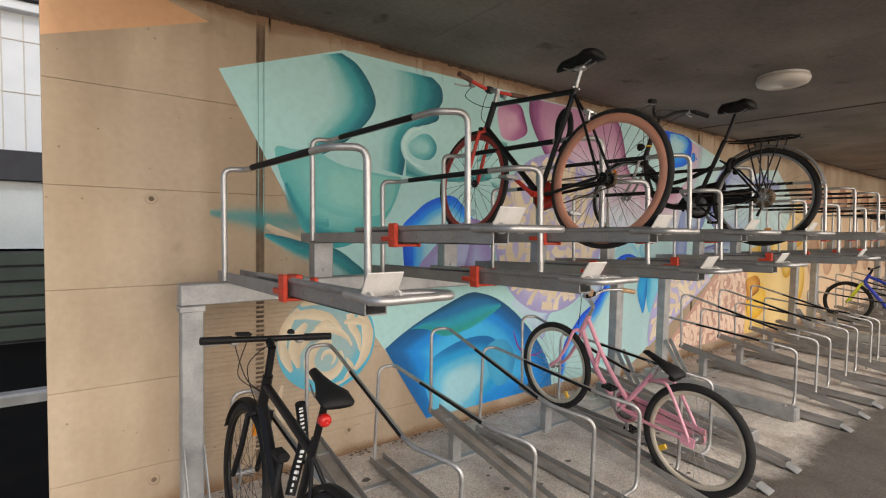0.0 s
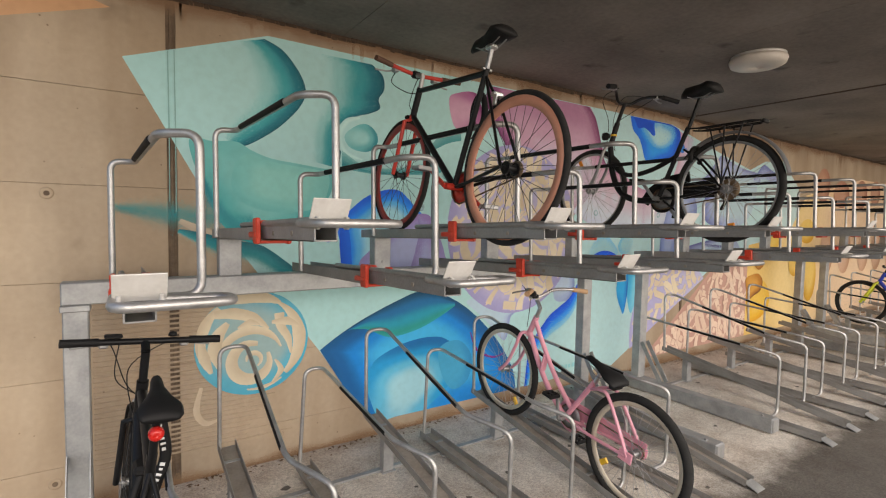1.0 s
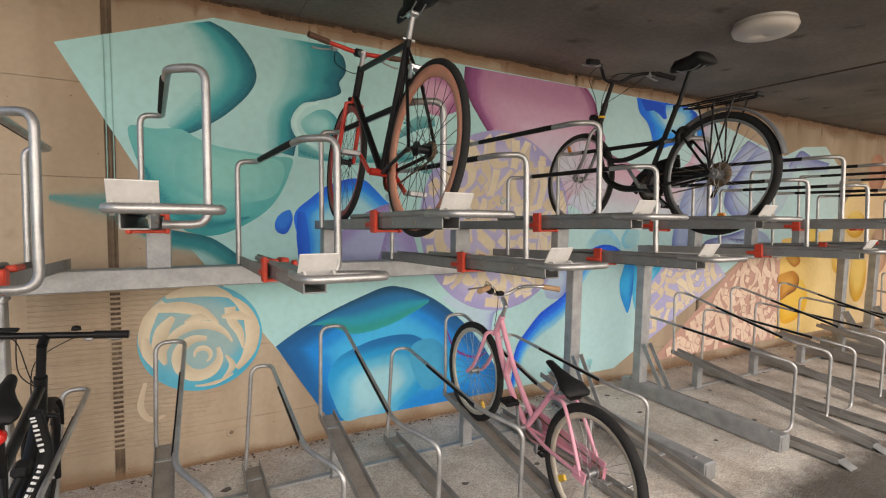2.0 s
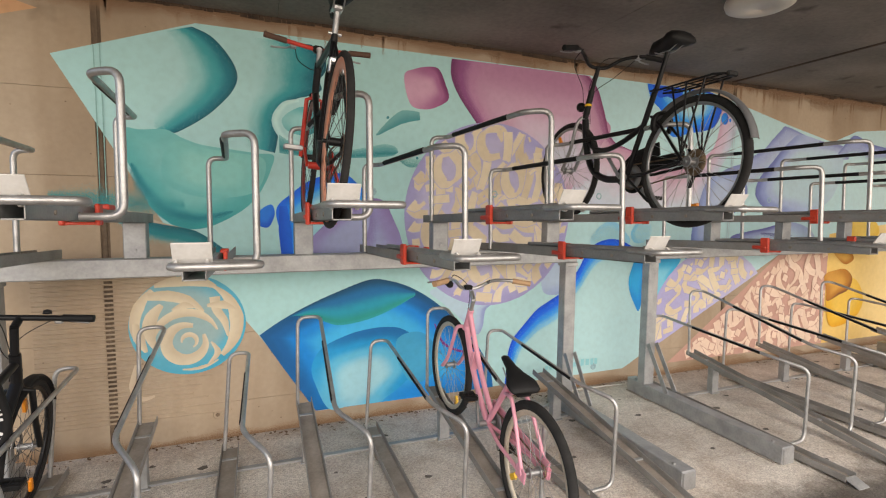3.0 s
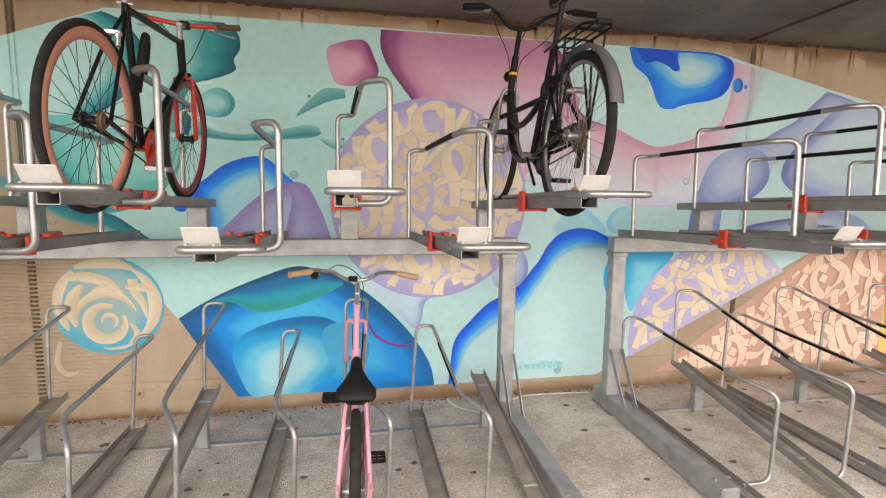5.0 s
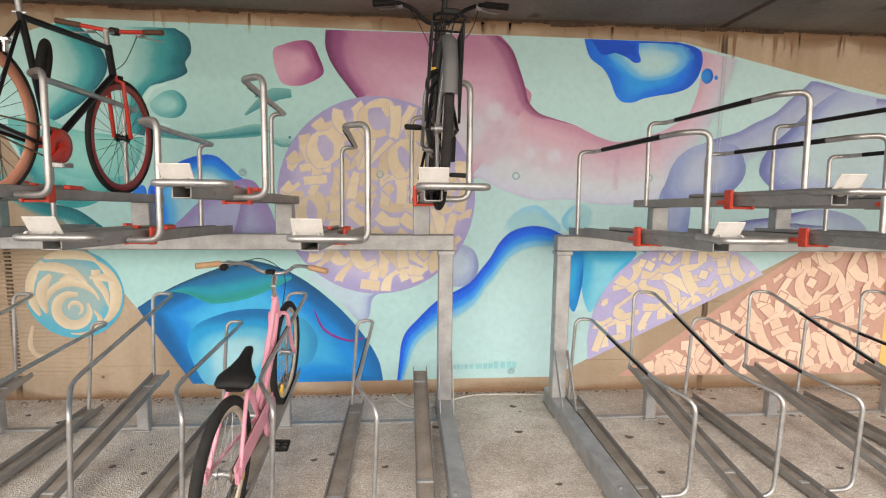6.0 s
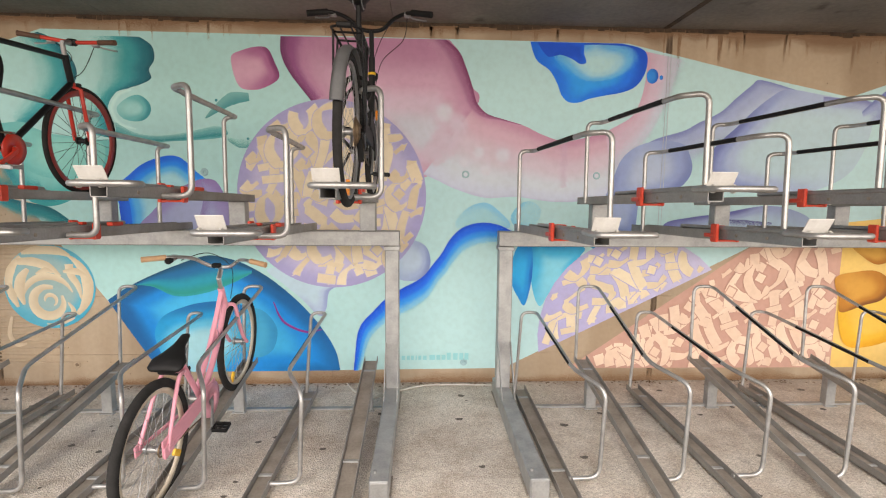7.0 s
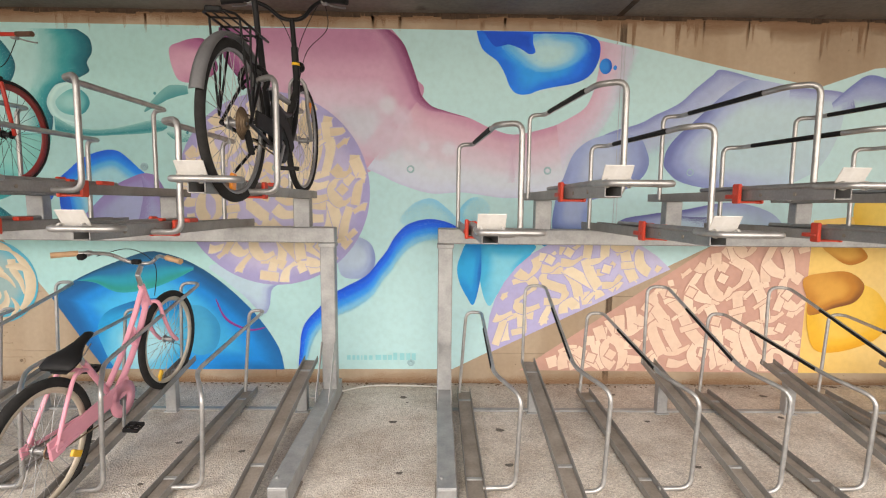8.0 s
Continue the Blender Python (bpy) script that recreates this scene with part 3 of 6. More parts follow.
# pen paths of invented letter shapes in a unit cell; no readable script
GLYPHS = (
    ([(0.95, 0.8), (0.55, 1.02), (0.08, 0.7), (0.12, 0.25), (0.5, -0.02), (0.95, 0.2)],),
    ([(0.9, 0.95), (0.35, 1.0), (0.15, 0.72), (0.5, 0.5), (0.85, 0.28), (0.6, 0.0), (0.05, 0.08)],),
    ([(0.2, 1.05), (0.25, 0.5), (0.15, -0.05)], [(0.2, 0.75), (0.6, 0.98), (0.85, 0.7), (0.8, -0.05)]),
    ([(0.0, 0.9), (0.5, 0.98), (1.0, 0.9)], [(0.55, 0.9), (0.5, 0.4), (0.3, -0.05)], [(0.1, 0.45), (0.85, 0.5)]),
    ([(0.5, 1.0), (0.1, 0.75), (0.08, 0.3), (0.5, 0.0), (0.9, 0.3), (0.9, 0.72), (0.5, 1.0)],),
    ([(0.1, 1.0), (0.2, 0.5), (0.1, 0.0)], [(0.1, 1.0), (0.5, 0.5), (0.9, 0.0)], [(0.9, 1.0), (0.85, 0.5), (0.9, 0.0)]),
    ([(0.0, 0.2), (0.35, 0.02), (0.7, 0.25), (0.75, 0.75), (0.45, 1.0), (0.1, 0.8)], [(0.75, 0.5), (1.05, 0.0)]),
    ([(0.1, 0.0), (0.35, 0.6), (0.9, 1.05)], [(0.35, 0.6), (0.6, 0.25), (1.0, 0.05)]),
    ([(0.0, 0.15), (0.5, 0.02), (1.0, 0.15)], [(0.05, 0.6), (0.5, 0.5), (1.0, 0.62)], [(0.0, 1.0), (0.5, 0.92), (1.0, 1.05)]),
)


def lettering(inside, box, cell, size, stops, gap_stops, seed, label, lean=0.0, gap=0.012):
    """Broad-nib letter shapes of no legible script, set in uneven rows within a region."""
    y = depth()
    r = random.Random(seed)
    x0, z0, x1, z1 = box
    mx, mz = (x0 + x1) / 2, (z0 + z1) / 2
    reach = math.hypot(x1 - x0, z1 - z0) / 2
    G, fade, H = Geo(), [], Geo()
    cl, sl = math.cos(lean), math.sin(lean)
    cells = []
    v0 = -reach
    while v0 < reach:
        ht = cell * r.uniform(1.05, 1.45)
        u0 = -reach + r.uniform(0, cell)
        while u0 < reach:
            wd = cell * r.uniform(0.75, 1.2)
            cells.append((u0, v0, wd, ht))
            u0 += wd * 1.0 + size * 0.12
        v0 += ht * 0.98 + size * 0.2
    for u0, v0, wd, ht in cells:
        turn = r.uniform(-0.22, 0.22)
        ct, st = math.cos(turn), math.sin(turn)
        flip = r.random() < 0.3
        shape = r.choice(GLYPHS)
        strokes = [list(q) for q in shape]
        if r.random() < 0.3:
            strokes.append("dot")
        for q in strokes:
            if q == "dot":
                du, dv, e = r.uniform(0.3, 0.7) * wd, r.uniform(0.35, 0.65) * ht, size * 0.55
                loc = [(du - e, dv), (du, dv + e), (du + e, dv), (du, dv - e)]
            else:
                loc = [(p.x * wd, p.y * ht) for p in curve([((1 - a if flip else a), b, 0) for a, b in q], 7)]
            pts = []
            for a, b in loc:
                a, b = a - wd / 2, b - ht / 2
                a, b = a * ct - b * st + u0 + wd / 2, a * st + b * ct + v0 + ht / 2
                pts.append(Vector((mx + a * cl - b * sl, mz + a * sl + b * cl, 0)))
            tone = 0.5 + r.uniform(-0.4, 0.4)
            n = len(pts) - 1
            for under in (True, False):
                if q == "dot":
                    c = sum(pts, Vector()) / 4
                    v = [(c.x + (p.x - c.x) * (1.3 if under else 1), y, c.y + (p.y - c.y) * (1.3 if under else 1)) for p in pts]
                    f = [(0, 1, 2, 3)] if all(inside(p[0], p[2]) for p in v) else []
                else:
                    v, ok = [], []
                    for i, p in enumerate(pts):
                        d = (pts[min(i + 1, n)] - pts[max(i - 1, 0)]).normalized()
                        nn = Vector((-d.y, d.x, 0))
                        w = size * (0.3 + 0.7 * abs(math.sin(math.atan2(d.y, d.x) - 0.65)))
                        if 0 < i < n:
                            bend = (pts[i] - pts[i - 1]).angle(pts[i + 1] - pts[i], 0.0)
                            w = min(w, 1.6 * (pts[i + 1] - pts[i - 1]).length / 2 / max(bend, 0.01))
                        w += gap if under else 0
                        v += [(p.x + nn.x * w / 2, y, p.y + nn.y * w / 2), (p.x - nn.x * w / 2, y, p.y - nn.y * w / 2)]
                        ok.append(inside(v[-1][0], v[-1][2]) and inside(v[-2][0], v[-2][2]))
                    f = [(2 * i, 2 * i + 2, 2 * i + 3, 2 * i + 1) for i in range(n) if ok[i] and ok[i + 1]]
                if f:
                    y -= 0.000006
                    v = [(a, y - 0.000003 * k / len(v), b) for k, (a, _, b) in enumerate(v)]
                    if under:
                        H.add(v, f)
                    else:
                        G.add(v, f)
                        fade += [tone] * len(v)
    LAYER[0] += int((depth() - y) / 0.00004) + 1
    tagged(part("lettering_ground", H, paint("lettering_ground", gap_stops), mural, "", [0.5] * len(H.v)), kind="stuff")
    return tagged(part("lettering", G, paint("lettering_paint", stops), mural, label, fade), kind="stuff")


MINT, MINT2 = (0.4, 0.665, 0.655), (0.45, 0.68, 0.7)
LILAC = (0.5, 0.47, 0.68)

field([(0.89, 2.6), (1.7, 2.89), (6.35, 2.875), (7.55, 2.62), (8.29, 2.48), (8.29, 1.23), (7.52, 1.2), (5.39, 0.125), (2.47, 0.11), (2.06, 0.73), (1.5, 1.5)],
      [(0.0, MINT), (0.25, MINT), (0.65, MINT2), (1.0, (0.48, 0.69, 0.71))], "mint green painted ground of the mural")
field([(8.29, 2.48), (8.72, 2.63), (9.3, 2.68), (9.9, 2.3), (9.9, 1.3), (8.29, 1.23)], [(0.0, (0.48, 0.69, 0.71)), (1.0, (0.5, 0.66, 0.66))], "pale mint painted ground")
field([(7.55, 1.215), (5.96, 0.12), (8.37, 0.11), (8.37, 1.24)], [(0.0, (0.53, 0.315, 0.25)), (1.0, (0.58, 0.35, 0.28))], "dusty rose painted ground")
field([(8.36, 0.11), (19.5, 0.11), (19.5, 2.6), (12.6, 2.6), (10.2, 2.2), (9.6, 1.55), (8.36, 1.42)],
      [(0.0, (0.8, 0.55, 0.16)), (0.12, (0.82, 0.62, 0.28)), (0.3, (0.76, 0.56, 0.36)), (1.0, (0.68, 0.5, 0.36))], "yellow to apricot painted ground")

# teal family
band([(1.68, 2.865), (1.79, 2.82), (1.88, 2.73), (1.94, 2.63), (1.95, 2.54), (1.9, 2.44), (1.79, 2.32), (1.69, 2.24), (1.58, 2.17), (1.5, 2.14)],
     [(1.5, 2.81), (1.53, 2.75), (1.55, 2.68), (1.57, 2.6), (1.57, 2.52), (1.55, 2.45), (1.5, 2.38), (1.45, 2.32), (1.42, 2.26), (1.42, 2.21)],
     [(0.0, (0.003, 0.1, 0.14)), (0.12, (0.006, 0.17, 0.22)), (0.35, (0.04, 0.34, 0.37, 0.95)), (0.7, (0.2, 0.53, 0.52, 0.5)), (1.0, (0.36, 0.66, 0.64, 0.0))], "mint ball with dark teal rim")
band([(2.45, 2.845), (2.54, 2.78), (2.555, 2.68), (2.51, 2.6), (2.52, 2.53), (2.43, 2.48), (2.34, 2.45), (2.26, 2.38), (2.22, 2.28), (2.21, 2.16), (2.19, 2.06)],
     [(2.02, 2.845), (2.04, 2.8), (2.05, 2.72), (2.06, 2.62), (2.04, 2.54), (2.02, 2.46), (2.0, 2.4), (1.98, 2.33), (1.98, 2.25), (1.98, 2.17), (1.98, 2.1)],
     [(0.0, (0.003, 0.09, 0.13)), (0.12, (0.005, 0.15, 0.2)), (0.38, (0.03, 0.31, 0.34, 0.95)), (0.7, (0.13, 0.46, 0.46, 0.5)), (1.0, (0.3, 0.6, 0.58, 0.0))], "teal drop with dark edge running down")
blob([(1.23, 2.17), (1.36, 2.17), (1.5, 2.18), (1.6, 2.13), (1.72, 2.09), (1.89, 2.07), (2.07, 2.05), (2.18, 2.04), (2.16, 1.94), (2.12, 1.84), (2.06, 1.74), (1.97, 1.65), (1.84, 1.57), (1.73, 1.525), (1.63, 1.515), (1.53, 1.54), (1.4, 1.66), (1.37, 1.77), (1.31, 1.89), (1.26, 2.0)],
     [(0.0, (0.035, 0.33, 0.34)), (0.3, (0.09, 0.42, 0.41)), (1.0, (0.2, 0.53, 0.5))], (-0.2, -1), 0.7, 1.0, "teal ball", around=0.12)
blob([(1.47, 1.94), (1.5, 2.05), (1.58, 2.11), (1.72, 2.07), (1.89, 2.05), (2.1, 2.02), (2.12, 1.91), (2.05, 1.78), (1.88, 1.735), (1.7, 1.735), (1.55, 1.78), (1.48, 1.85)],
     [(0.0, (0.14, 0.47, 0.45, 0.6)), (0.4, (0.2, 0.54, 0.5)), (1.0, (0.26, 0.6, 0.54))], (-0.6, -0.8), 0.7, 0.9, "lighter teal lobe", around=0.3)
stroke([(1.3, 1.95), (1.38, 1.78), (1.5, 1.66), (1.68, 1.6), (1.9, 1.64)], [0.03, 0.14, 0.16, 0.12, 0.02], [(0.0, (0.05, 0.36, 0.37, 0.0)), (0.6, (0.012, 0.21, 0.25, 0.9)), (1.0, (0.02, 0.26, 0.29, 0.35))], "dark teal underside")
stroke([(0.84, 1.74), (1.1, 1.705), (1.35, 1.685), (1.6, 1.68)], [0.06, 0.26, 0.26, 0.14], [(0.0, (0.1, 0.4, 0.4, 0.0)), (0.5, (0.03, 0.28, 0.3, 0.62)), (1.0, (0.05, 0.32, 0.34, 0.0))], "thin teal overspray on bare concrete")
stroke([(1.17, 1.665), (1.3, 1.6), (1.45, 1.545), (1.62, 1.51)], [0.03, 0.055, 0.04, 0.01], [(0.0, (0.52, 0.43, 0.32)), (1.0, (0.46, 0.37, 0.27))], "bare beige strip")
stroke([(1.16, 1.6), (1.28, 1.545), (1.43, 1.48), (1.63, 1.43), (1.8, 1.32), (1.95, 1.25)], [0.03, 0.1, 0.15, 0.16, 0.14, 0.06], [(0.0, (0.006, 0.13, 0.17)), (0.45, (0.02, 0.25, 0.28)), (1.0, (0.3, 0.57, 0.53, 0.0))], "dark teal crescent")
blob([(2.24, 2.3), (2.33, 2.38), (2.42, 2.4), (2.49, 2.35), (2.505, 2.28), (2.46, 2.215), (2.38, 2.195), (2.28, 2.22)],
     [(0.0, (0.03, 0.25, 0.29)), (0.5, (0.13, 0.43, 0.44)), (1.0, (0.3, 0.6, 0.58))], (0.9, -0.2), 0.9, 0.8, "small teal ball", around=0.2)
stroke([(2.36, 2.44), (2.26, 2.4), (2.2, 2.29), (2.25, 2.18), (2.38, 2.135)], [0.02, 0.05, 0.06, 0.05, 0.02], [(0.0, MINT), (0.5, (0.52, 0.77, 0.74)), (1.0, MINT)], "pale highlight ring")
band([(2.22, 2.19), (2.36, 2.11), (2.52, 2.085), (2.7, 2.1), (2.88, 2.14), (3.0, 2.165), (3.08, 2.15), (3.105, 2.115)],
     [(2.22, 2.06), (2.36, 2.045), (2.52, 2.035), (2.7, 2.045), (2.86, 2.055), (2.97, 2.065), (3.06, 2.08), (3.1, 2.105)],
     [(0.0, (0.2, 0.48, 0.47, 0.7)), (0.35, (0.12, 0.38, 0.39)), (0.75, (0.03, 0.25, 0.28)), (1.0, (0.12, 0.4, 0.4))], "teal swash")
stroke([(2.93, 2.23), (3.05, 2.325), (3.15, 2.385), (3.28, 2.4)], [0.01, 0.07, 0.1, 0.06], [(0.0, (0.16, 0.4, 0.4)), (1.0, (0.06, 0.28, 0.3))], "teal swash")
stroke([(3.1, 2.07), (3.2, 2.03), (3.35, 2.04)], [0.02, 0.07, 0.05], [(0.0, (0.2, 0.5, 0.46, 0.4)), (1.0, (0.1, 0.34, 0.35, 0.8))])
for x, z in ((3.02, 2.37), (3.26, 2.07)):
    blob([(x + 0.011 * math.cos(k * math.pi / 3), z + 0.011 * math.sin(k * math.pi / 3)) for k in range(6)], [(0.0, (0.03, 0.2, 0.24)), (1.0, (0.05, 0.26, 0.3))], (0, 0), 0.5, 1, "small dark teal drop")

# blue and purple pair
blob([(2.19, 1.65), (2.31, 1.78), (2.43, 1.87), (2.59, 1.925), (2.7, 1.92), (2.78, 1.86), (2.84, 1.8), (2.93, 1.7), (2.9, 1.5), (2.8, 1.3), (2.5, 1.24), (2.26, 1.24), (2.24, 1.42)],
     [(0.0, (0.006, 0.12, 0.75)), (0.3, (0.01, 0.24, 0.85)), (0.6, (0.1, 0.44, 0.8)), (1.0, (0.36, 0.66, 0.74))], (-0.5, 0.7), 0.62, 0.6, "bright blue arch", (2.62, 1.62), 0.35)
blob([(2.06, 1.59), (2.09, 1.655), (2.16, 1.69), (2.18, 1.62), (2.14, 1.53), (2.08, 1.535)], [(0.0, (0.008, 0.1, 0.62)), (1.0, (0.02, 0.2, 0.75))], (0.5, -1), 0.9, 0.8, "blue drop")
stroke([(2.24, 1.68), (2.25, 1.5), (2.27, 1.24)], [0.05, 0.09, 0.08], [(0.0, (0.01, 0.14, 0.75)), (1.0, (0.005, 0.09, 0.62))], "blue trail")
blob([(2.36, 1.36), (2.45, 1.46), (2.54, 1.55), (2.66, 1.65), (2.78, 1.71), (2.88, 1.745), (2.96, 1.74), (3.01, 1.7), (3.07, 1.58), (3.13, 1.43), (3.14, 1.26), (2.8, 1.2), (2.4, 1.22)],
     [(0.0, (0.26, 0.18, 0.42)), (0.4, (0.3, 0.26, 0.52)), (1.0, (0.36, 0.4, 0.62))], (0.1, 1), 0.8, 0.7, "muted purple hill", around=0.2)
stroke([(2.88, 1.73), (2.94, 1.6), (2.93, 1.45), (2.86, 1.28)], [0.02, 0.13, 0.16, 0.12], [(0.0, (0.34, 0.36, 0.6, 0.0)), (1.0, (0.24, 0.2, 0.44, 0.9))], "purple fold")

# pink family
blob([(3.15, 2.7), (3.24, 2.76), (3.36, 2.79), (3.44, 2.775), (3.49, 2.68), (3.525, 2.56), (3.44, 2.49), (3.32, 2.455), (3.2, 2.49)],
     [(0.0, (0.19, 0.035, 0.14)), (0.3, (0.38, 0.13, 0.28)), (1.0, (0.6, 0.35, 0.48))], (0.9, 0.3), 1.0, 0.6, "plum pink drop")
blob([(3.545, 2.873), (3.545, 2.873), (3.54, 2.76), (3.57, 2.66), (3.63, 2.56), (3.7, 2.47), (3.78, 2.37), (3.95, 2.15), (4.3, 1.85), (4.75, 1.8), (5.12, 2.36), (5.08, 2.51), (5.03, 2.65), (4.97, 2.78), (4.885, 2.875), (4.885, 2.875), (4.2, 2.875)],
     [(0.0, (0.46, 0.22, 0.36)), (0.4, (0.56, 0.34, 0.47)), (0.75, (0.61, 0.48, 0.6)), (1.0, (0.59, 0.61, 0.7))], (0, 1), 1.0, 0.7, "plum pink cloud", (4.7, 2.1), 0.55)
band([(3.545, 2.873), (3.54, 2.76), (3.57, 2.66), (3.63, 2.56), (3.7, 2.47), (3.78, 2.37)], [(3.95, 2.873), (3.88, 2.76), (3.84, 2.68), (3.84, 2.6), (3.88, 2.52), (3.92, 2.44)],
     [(0.0, (0.15, 0.03, 0.12)), (0.25, (0.27, 0.08, 0.22, 0.95)), (0.6, (0.45, 0.2, 0.36, 0.5)), (1.0, (0.55, 0.3, 0.46, 0.0))], "dark plum rim")
band([(5.12, 2.38), (5.2, 2.3), (5.32, 2.26), (5.5, 2.21), (5.68, 2.13), (5.86, 2.085), (6.09, 2.13), (6.27, 2.19)],
     [(4.68, 1.8), (4.8, 1.75), (4.95, 1.68), (5.2, 1.61), (5.46, 1.62), (5.79, 1.58), (6.11, 1.6), (6.29, 1.67)],
     [(0.0, (0.5, 0.26, 0.38)), (0.2, (0.6, 0.4, 0.5)), (0.45, (0.62, 0.53, 0.62)), (0.75, (0.58, 0.64, 0.72)), (0.95, (0.55, 0.6, 0.73)), (1.0, (0.5, 0.53, 0.69))], "pink stream fading to pale lilac")
band([(6.2, 2.165), (6.4, 2.28), (6.47, 2.39), (6.51, 2.55), (6.52, 2.7), (6.5, 2.815)], [(6.28, 1.68), (6.56, 2.05), (6.69, 2.27), (6.78, 2.48), (6.84, 2.65), (6.88, 2.745)],
     [(0.0, (0.58, 0.38, 0.5)), (0.35, (0.6, 0.48, 0.6)), (0.7, (0.56, 0.58, 0.7, 0.8)), (1.0, (0.5, 0.63, 0.7, 0.0))], "pink arm fading into mint")
band([(4.86, 2.875), (4.97, 2.78), (5.03, 2.65), (5.08, 2.51), (5.12, 2.38), (5.2, 2.3), (5.32, 2.26), (5.5, 2.21)], [(4.66, 2.875), (4.76, 2.74), (4.84, 2.6), (4.92, 2.46), (5.0, 2.32), (5.14, 2.24), (5.31, 2.23), (5.5, 2.205)],
     [(0.0, (0.18, 0.035, 0.12)), (0.3, (0.32, 0.12, 0.24, 0.85)), (0.7, (0.5, 0.28, 0.4, 0.35)), (1.0, (0.58, 0.36, 0.48, 0.0))], "dark plum rim")
stroke([(5.86, 2.08), (5.855, 1.9), (5.86, 1.7)], [0.1, 0.16, 0.1], [(0.0, (0.58, 0.44, 0.56, 0.0)), (0.5, (0.52, 0.36, 0.5, 0.45)), (1.0, (0.58, 0.44, 0.56, 0.0))], "rose fold")
for x, z, q in ((4.95, 2.2, 0.16), (4.86, 2.06, 0.2), (4.78, 1.98, 0.17)):
    blob([(x + q * math.cos(k * math.pi / 4), z + q * math.sin(k * math.pi / 4)) for k in range(8)],
         [(0.0, (0.6, 0.47, 0.58, 0.0)), (0.5, (0.605, 0.5, 0.61, 0.6)), (1.0, (0.61, 0.52, 0.63, 0.95))], (0, 0), 1.0, 1, "soft rose spray", around=1.0)
for x, z, q in ((5.14, 1.98, 0.1), (5.34, 1.96, 0.13), (5.2, 1.84, 0.09), (5.02, 1.9, 0.08), (4.85, 2.3, 0.16)):
    blob([(x + q * math.cos(k * math.pi / 4), z + q * math.sin(k * math.pi / 4)) for k in range(8)],
         [(0.0, (0.62, 0.58, 0.68, 0.0)), (1.0, (0.64, 0.65, 0.73, 0.75))], (0, 0), 1.0, 1, "pale lilac spray puff", around=1.0)

# large calligraphy disc
DX, DZ, DR = 3.93, 1.62, 0.775
blob([(4.45, 1.25), (4.6, 1.25), (4.71, 1.19), (4.745, 1.06), (4.7, 0.95), (4.6, 0.9), (4.45, 0.95)],
     [(0.0, (0.2, 0.27, 0.52)), (0.5, (0.34, 0.43, 0.64)), (1.0, (0.44, 0.56, 0.7))], (1, -0.3), 0.8, 0.8, "grey-blue bulb beside the disc")
blob([(3.38, 1.0), (3.5, 0.88), (3.65, 0.75), (3.8, 0.6), (3.86, 0.66), (3.89, 0.81), (4.0, 0.9), (3.7, 1.02)],
     [(0.0, (0.28, 0.34, 0.6)), (0.5, (0.42, 0.54, 0.7)), (1.0, (0.46, 0.62, 0.72))], (1, -0.1), 0.7, 0.8, "grey-blue drip under the disc")
blob([(DX + DR * math.cos(k * math.pi / 8), DZ + DR * math.sin(k * math.pi / 8)) for k in range(16)],
     [(0.0, (0.36, 0.34, 0.6)), (0.4, LILAC), (1.0, (0.5, 0.47, 0.68))], (0, 0), 0.5, 1, "lilac disc", around=1.0)
lettering(lambda x, z: math.hypot(x - DX, z - DZ) < DR * 0.985, (DX - DR, DZ - DR, DX + DR, DZ + DR), 0.2, 0.096,
          [(0.0, (0.66, 0.55, 0.38)), (1.0, (0.78, 0.68, 0.5))], [(0.0, LILAC), (1.0, (0.5, 0.47, 0.68))], 11, "cream broad-nib calligraphy strokes", -0.12)

# blue river, splash, drops
blob([(4.95, 1.38), (5.05, 1.52), (5.2, 1.57), (5.32, 1.5), (5.42, 1.38), (5.3, 1.32), (5.1, 1.32)], [(0.0, (0.24, 0.56, 0.76, 0.9)), (1.0, (0.36, 0.66, 0.76, 0.5))], (0.6, 1), 0.7, 1, "pale blue puff")
blob([(5.42, 1.45), (5.5, 1.56), (5.6, 1.58), (5.68, 1.5), (5.62, 1.38), (5.48, 1.36)], [(0.0, (0.2, 0.54, 0.74, 0.9)), (1.0, (0.36, 0.66, 0.76, 0.5))], (-1, 0), 0.7, 1, "pale blue puff")
band([(5.6, 1.28), (5.44, 1.33), (5.31, 1.385), (5.16, 1.4), (5.01, 1.355), (4.91, 1.26), (4.84, 1.14), (4.77, 1.05), (4.67, 0.93), (4.51, 0.84), (4.39, 0.77), (4.25, 0.63), (4.16, 0.53), (4.12, 0.43), (4.105, 0.31), (4.085, 0.113)],
     [(5.6, 1.2), (5.45, 1.21), (5.29, 1.21), (5.15, 1.19), (5.03, 1.13), (4.94, 1.03), (4.88, 0.94), (4.81, 0.86), (4.72, 0.72), (4.58, 0.62), (4.43, 0.55), (4.31, 0.46), (4.25, 0.39), (4.215, 0.31), (4.185, 0.22), (4.14, 0.113)],
     [(0.0, (0.002, 0.07, 0.66)), (0.25, (0.004, 0.13, 0.82)), (0.5, (0.03, 0.3, 0.86)), (0.75, (0.2, 0.54, 0.82, 0.8)), (1.0, (0.4, 0.7, 0.76, 0.0))], "bright blue river fading into mint")
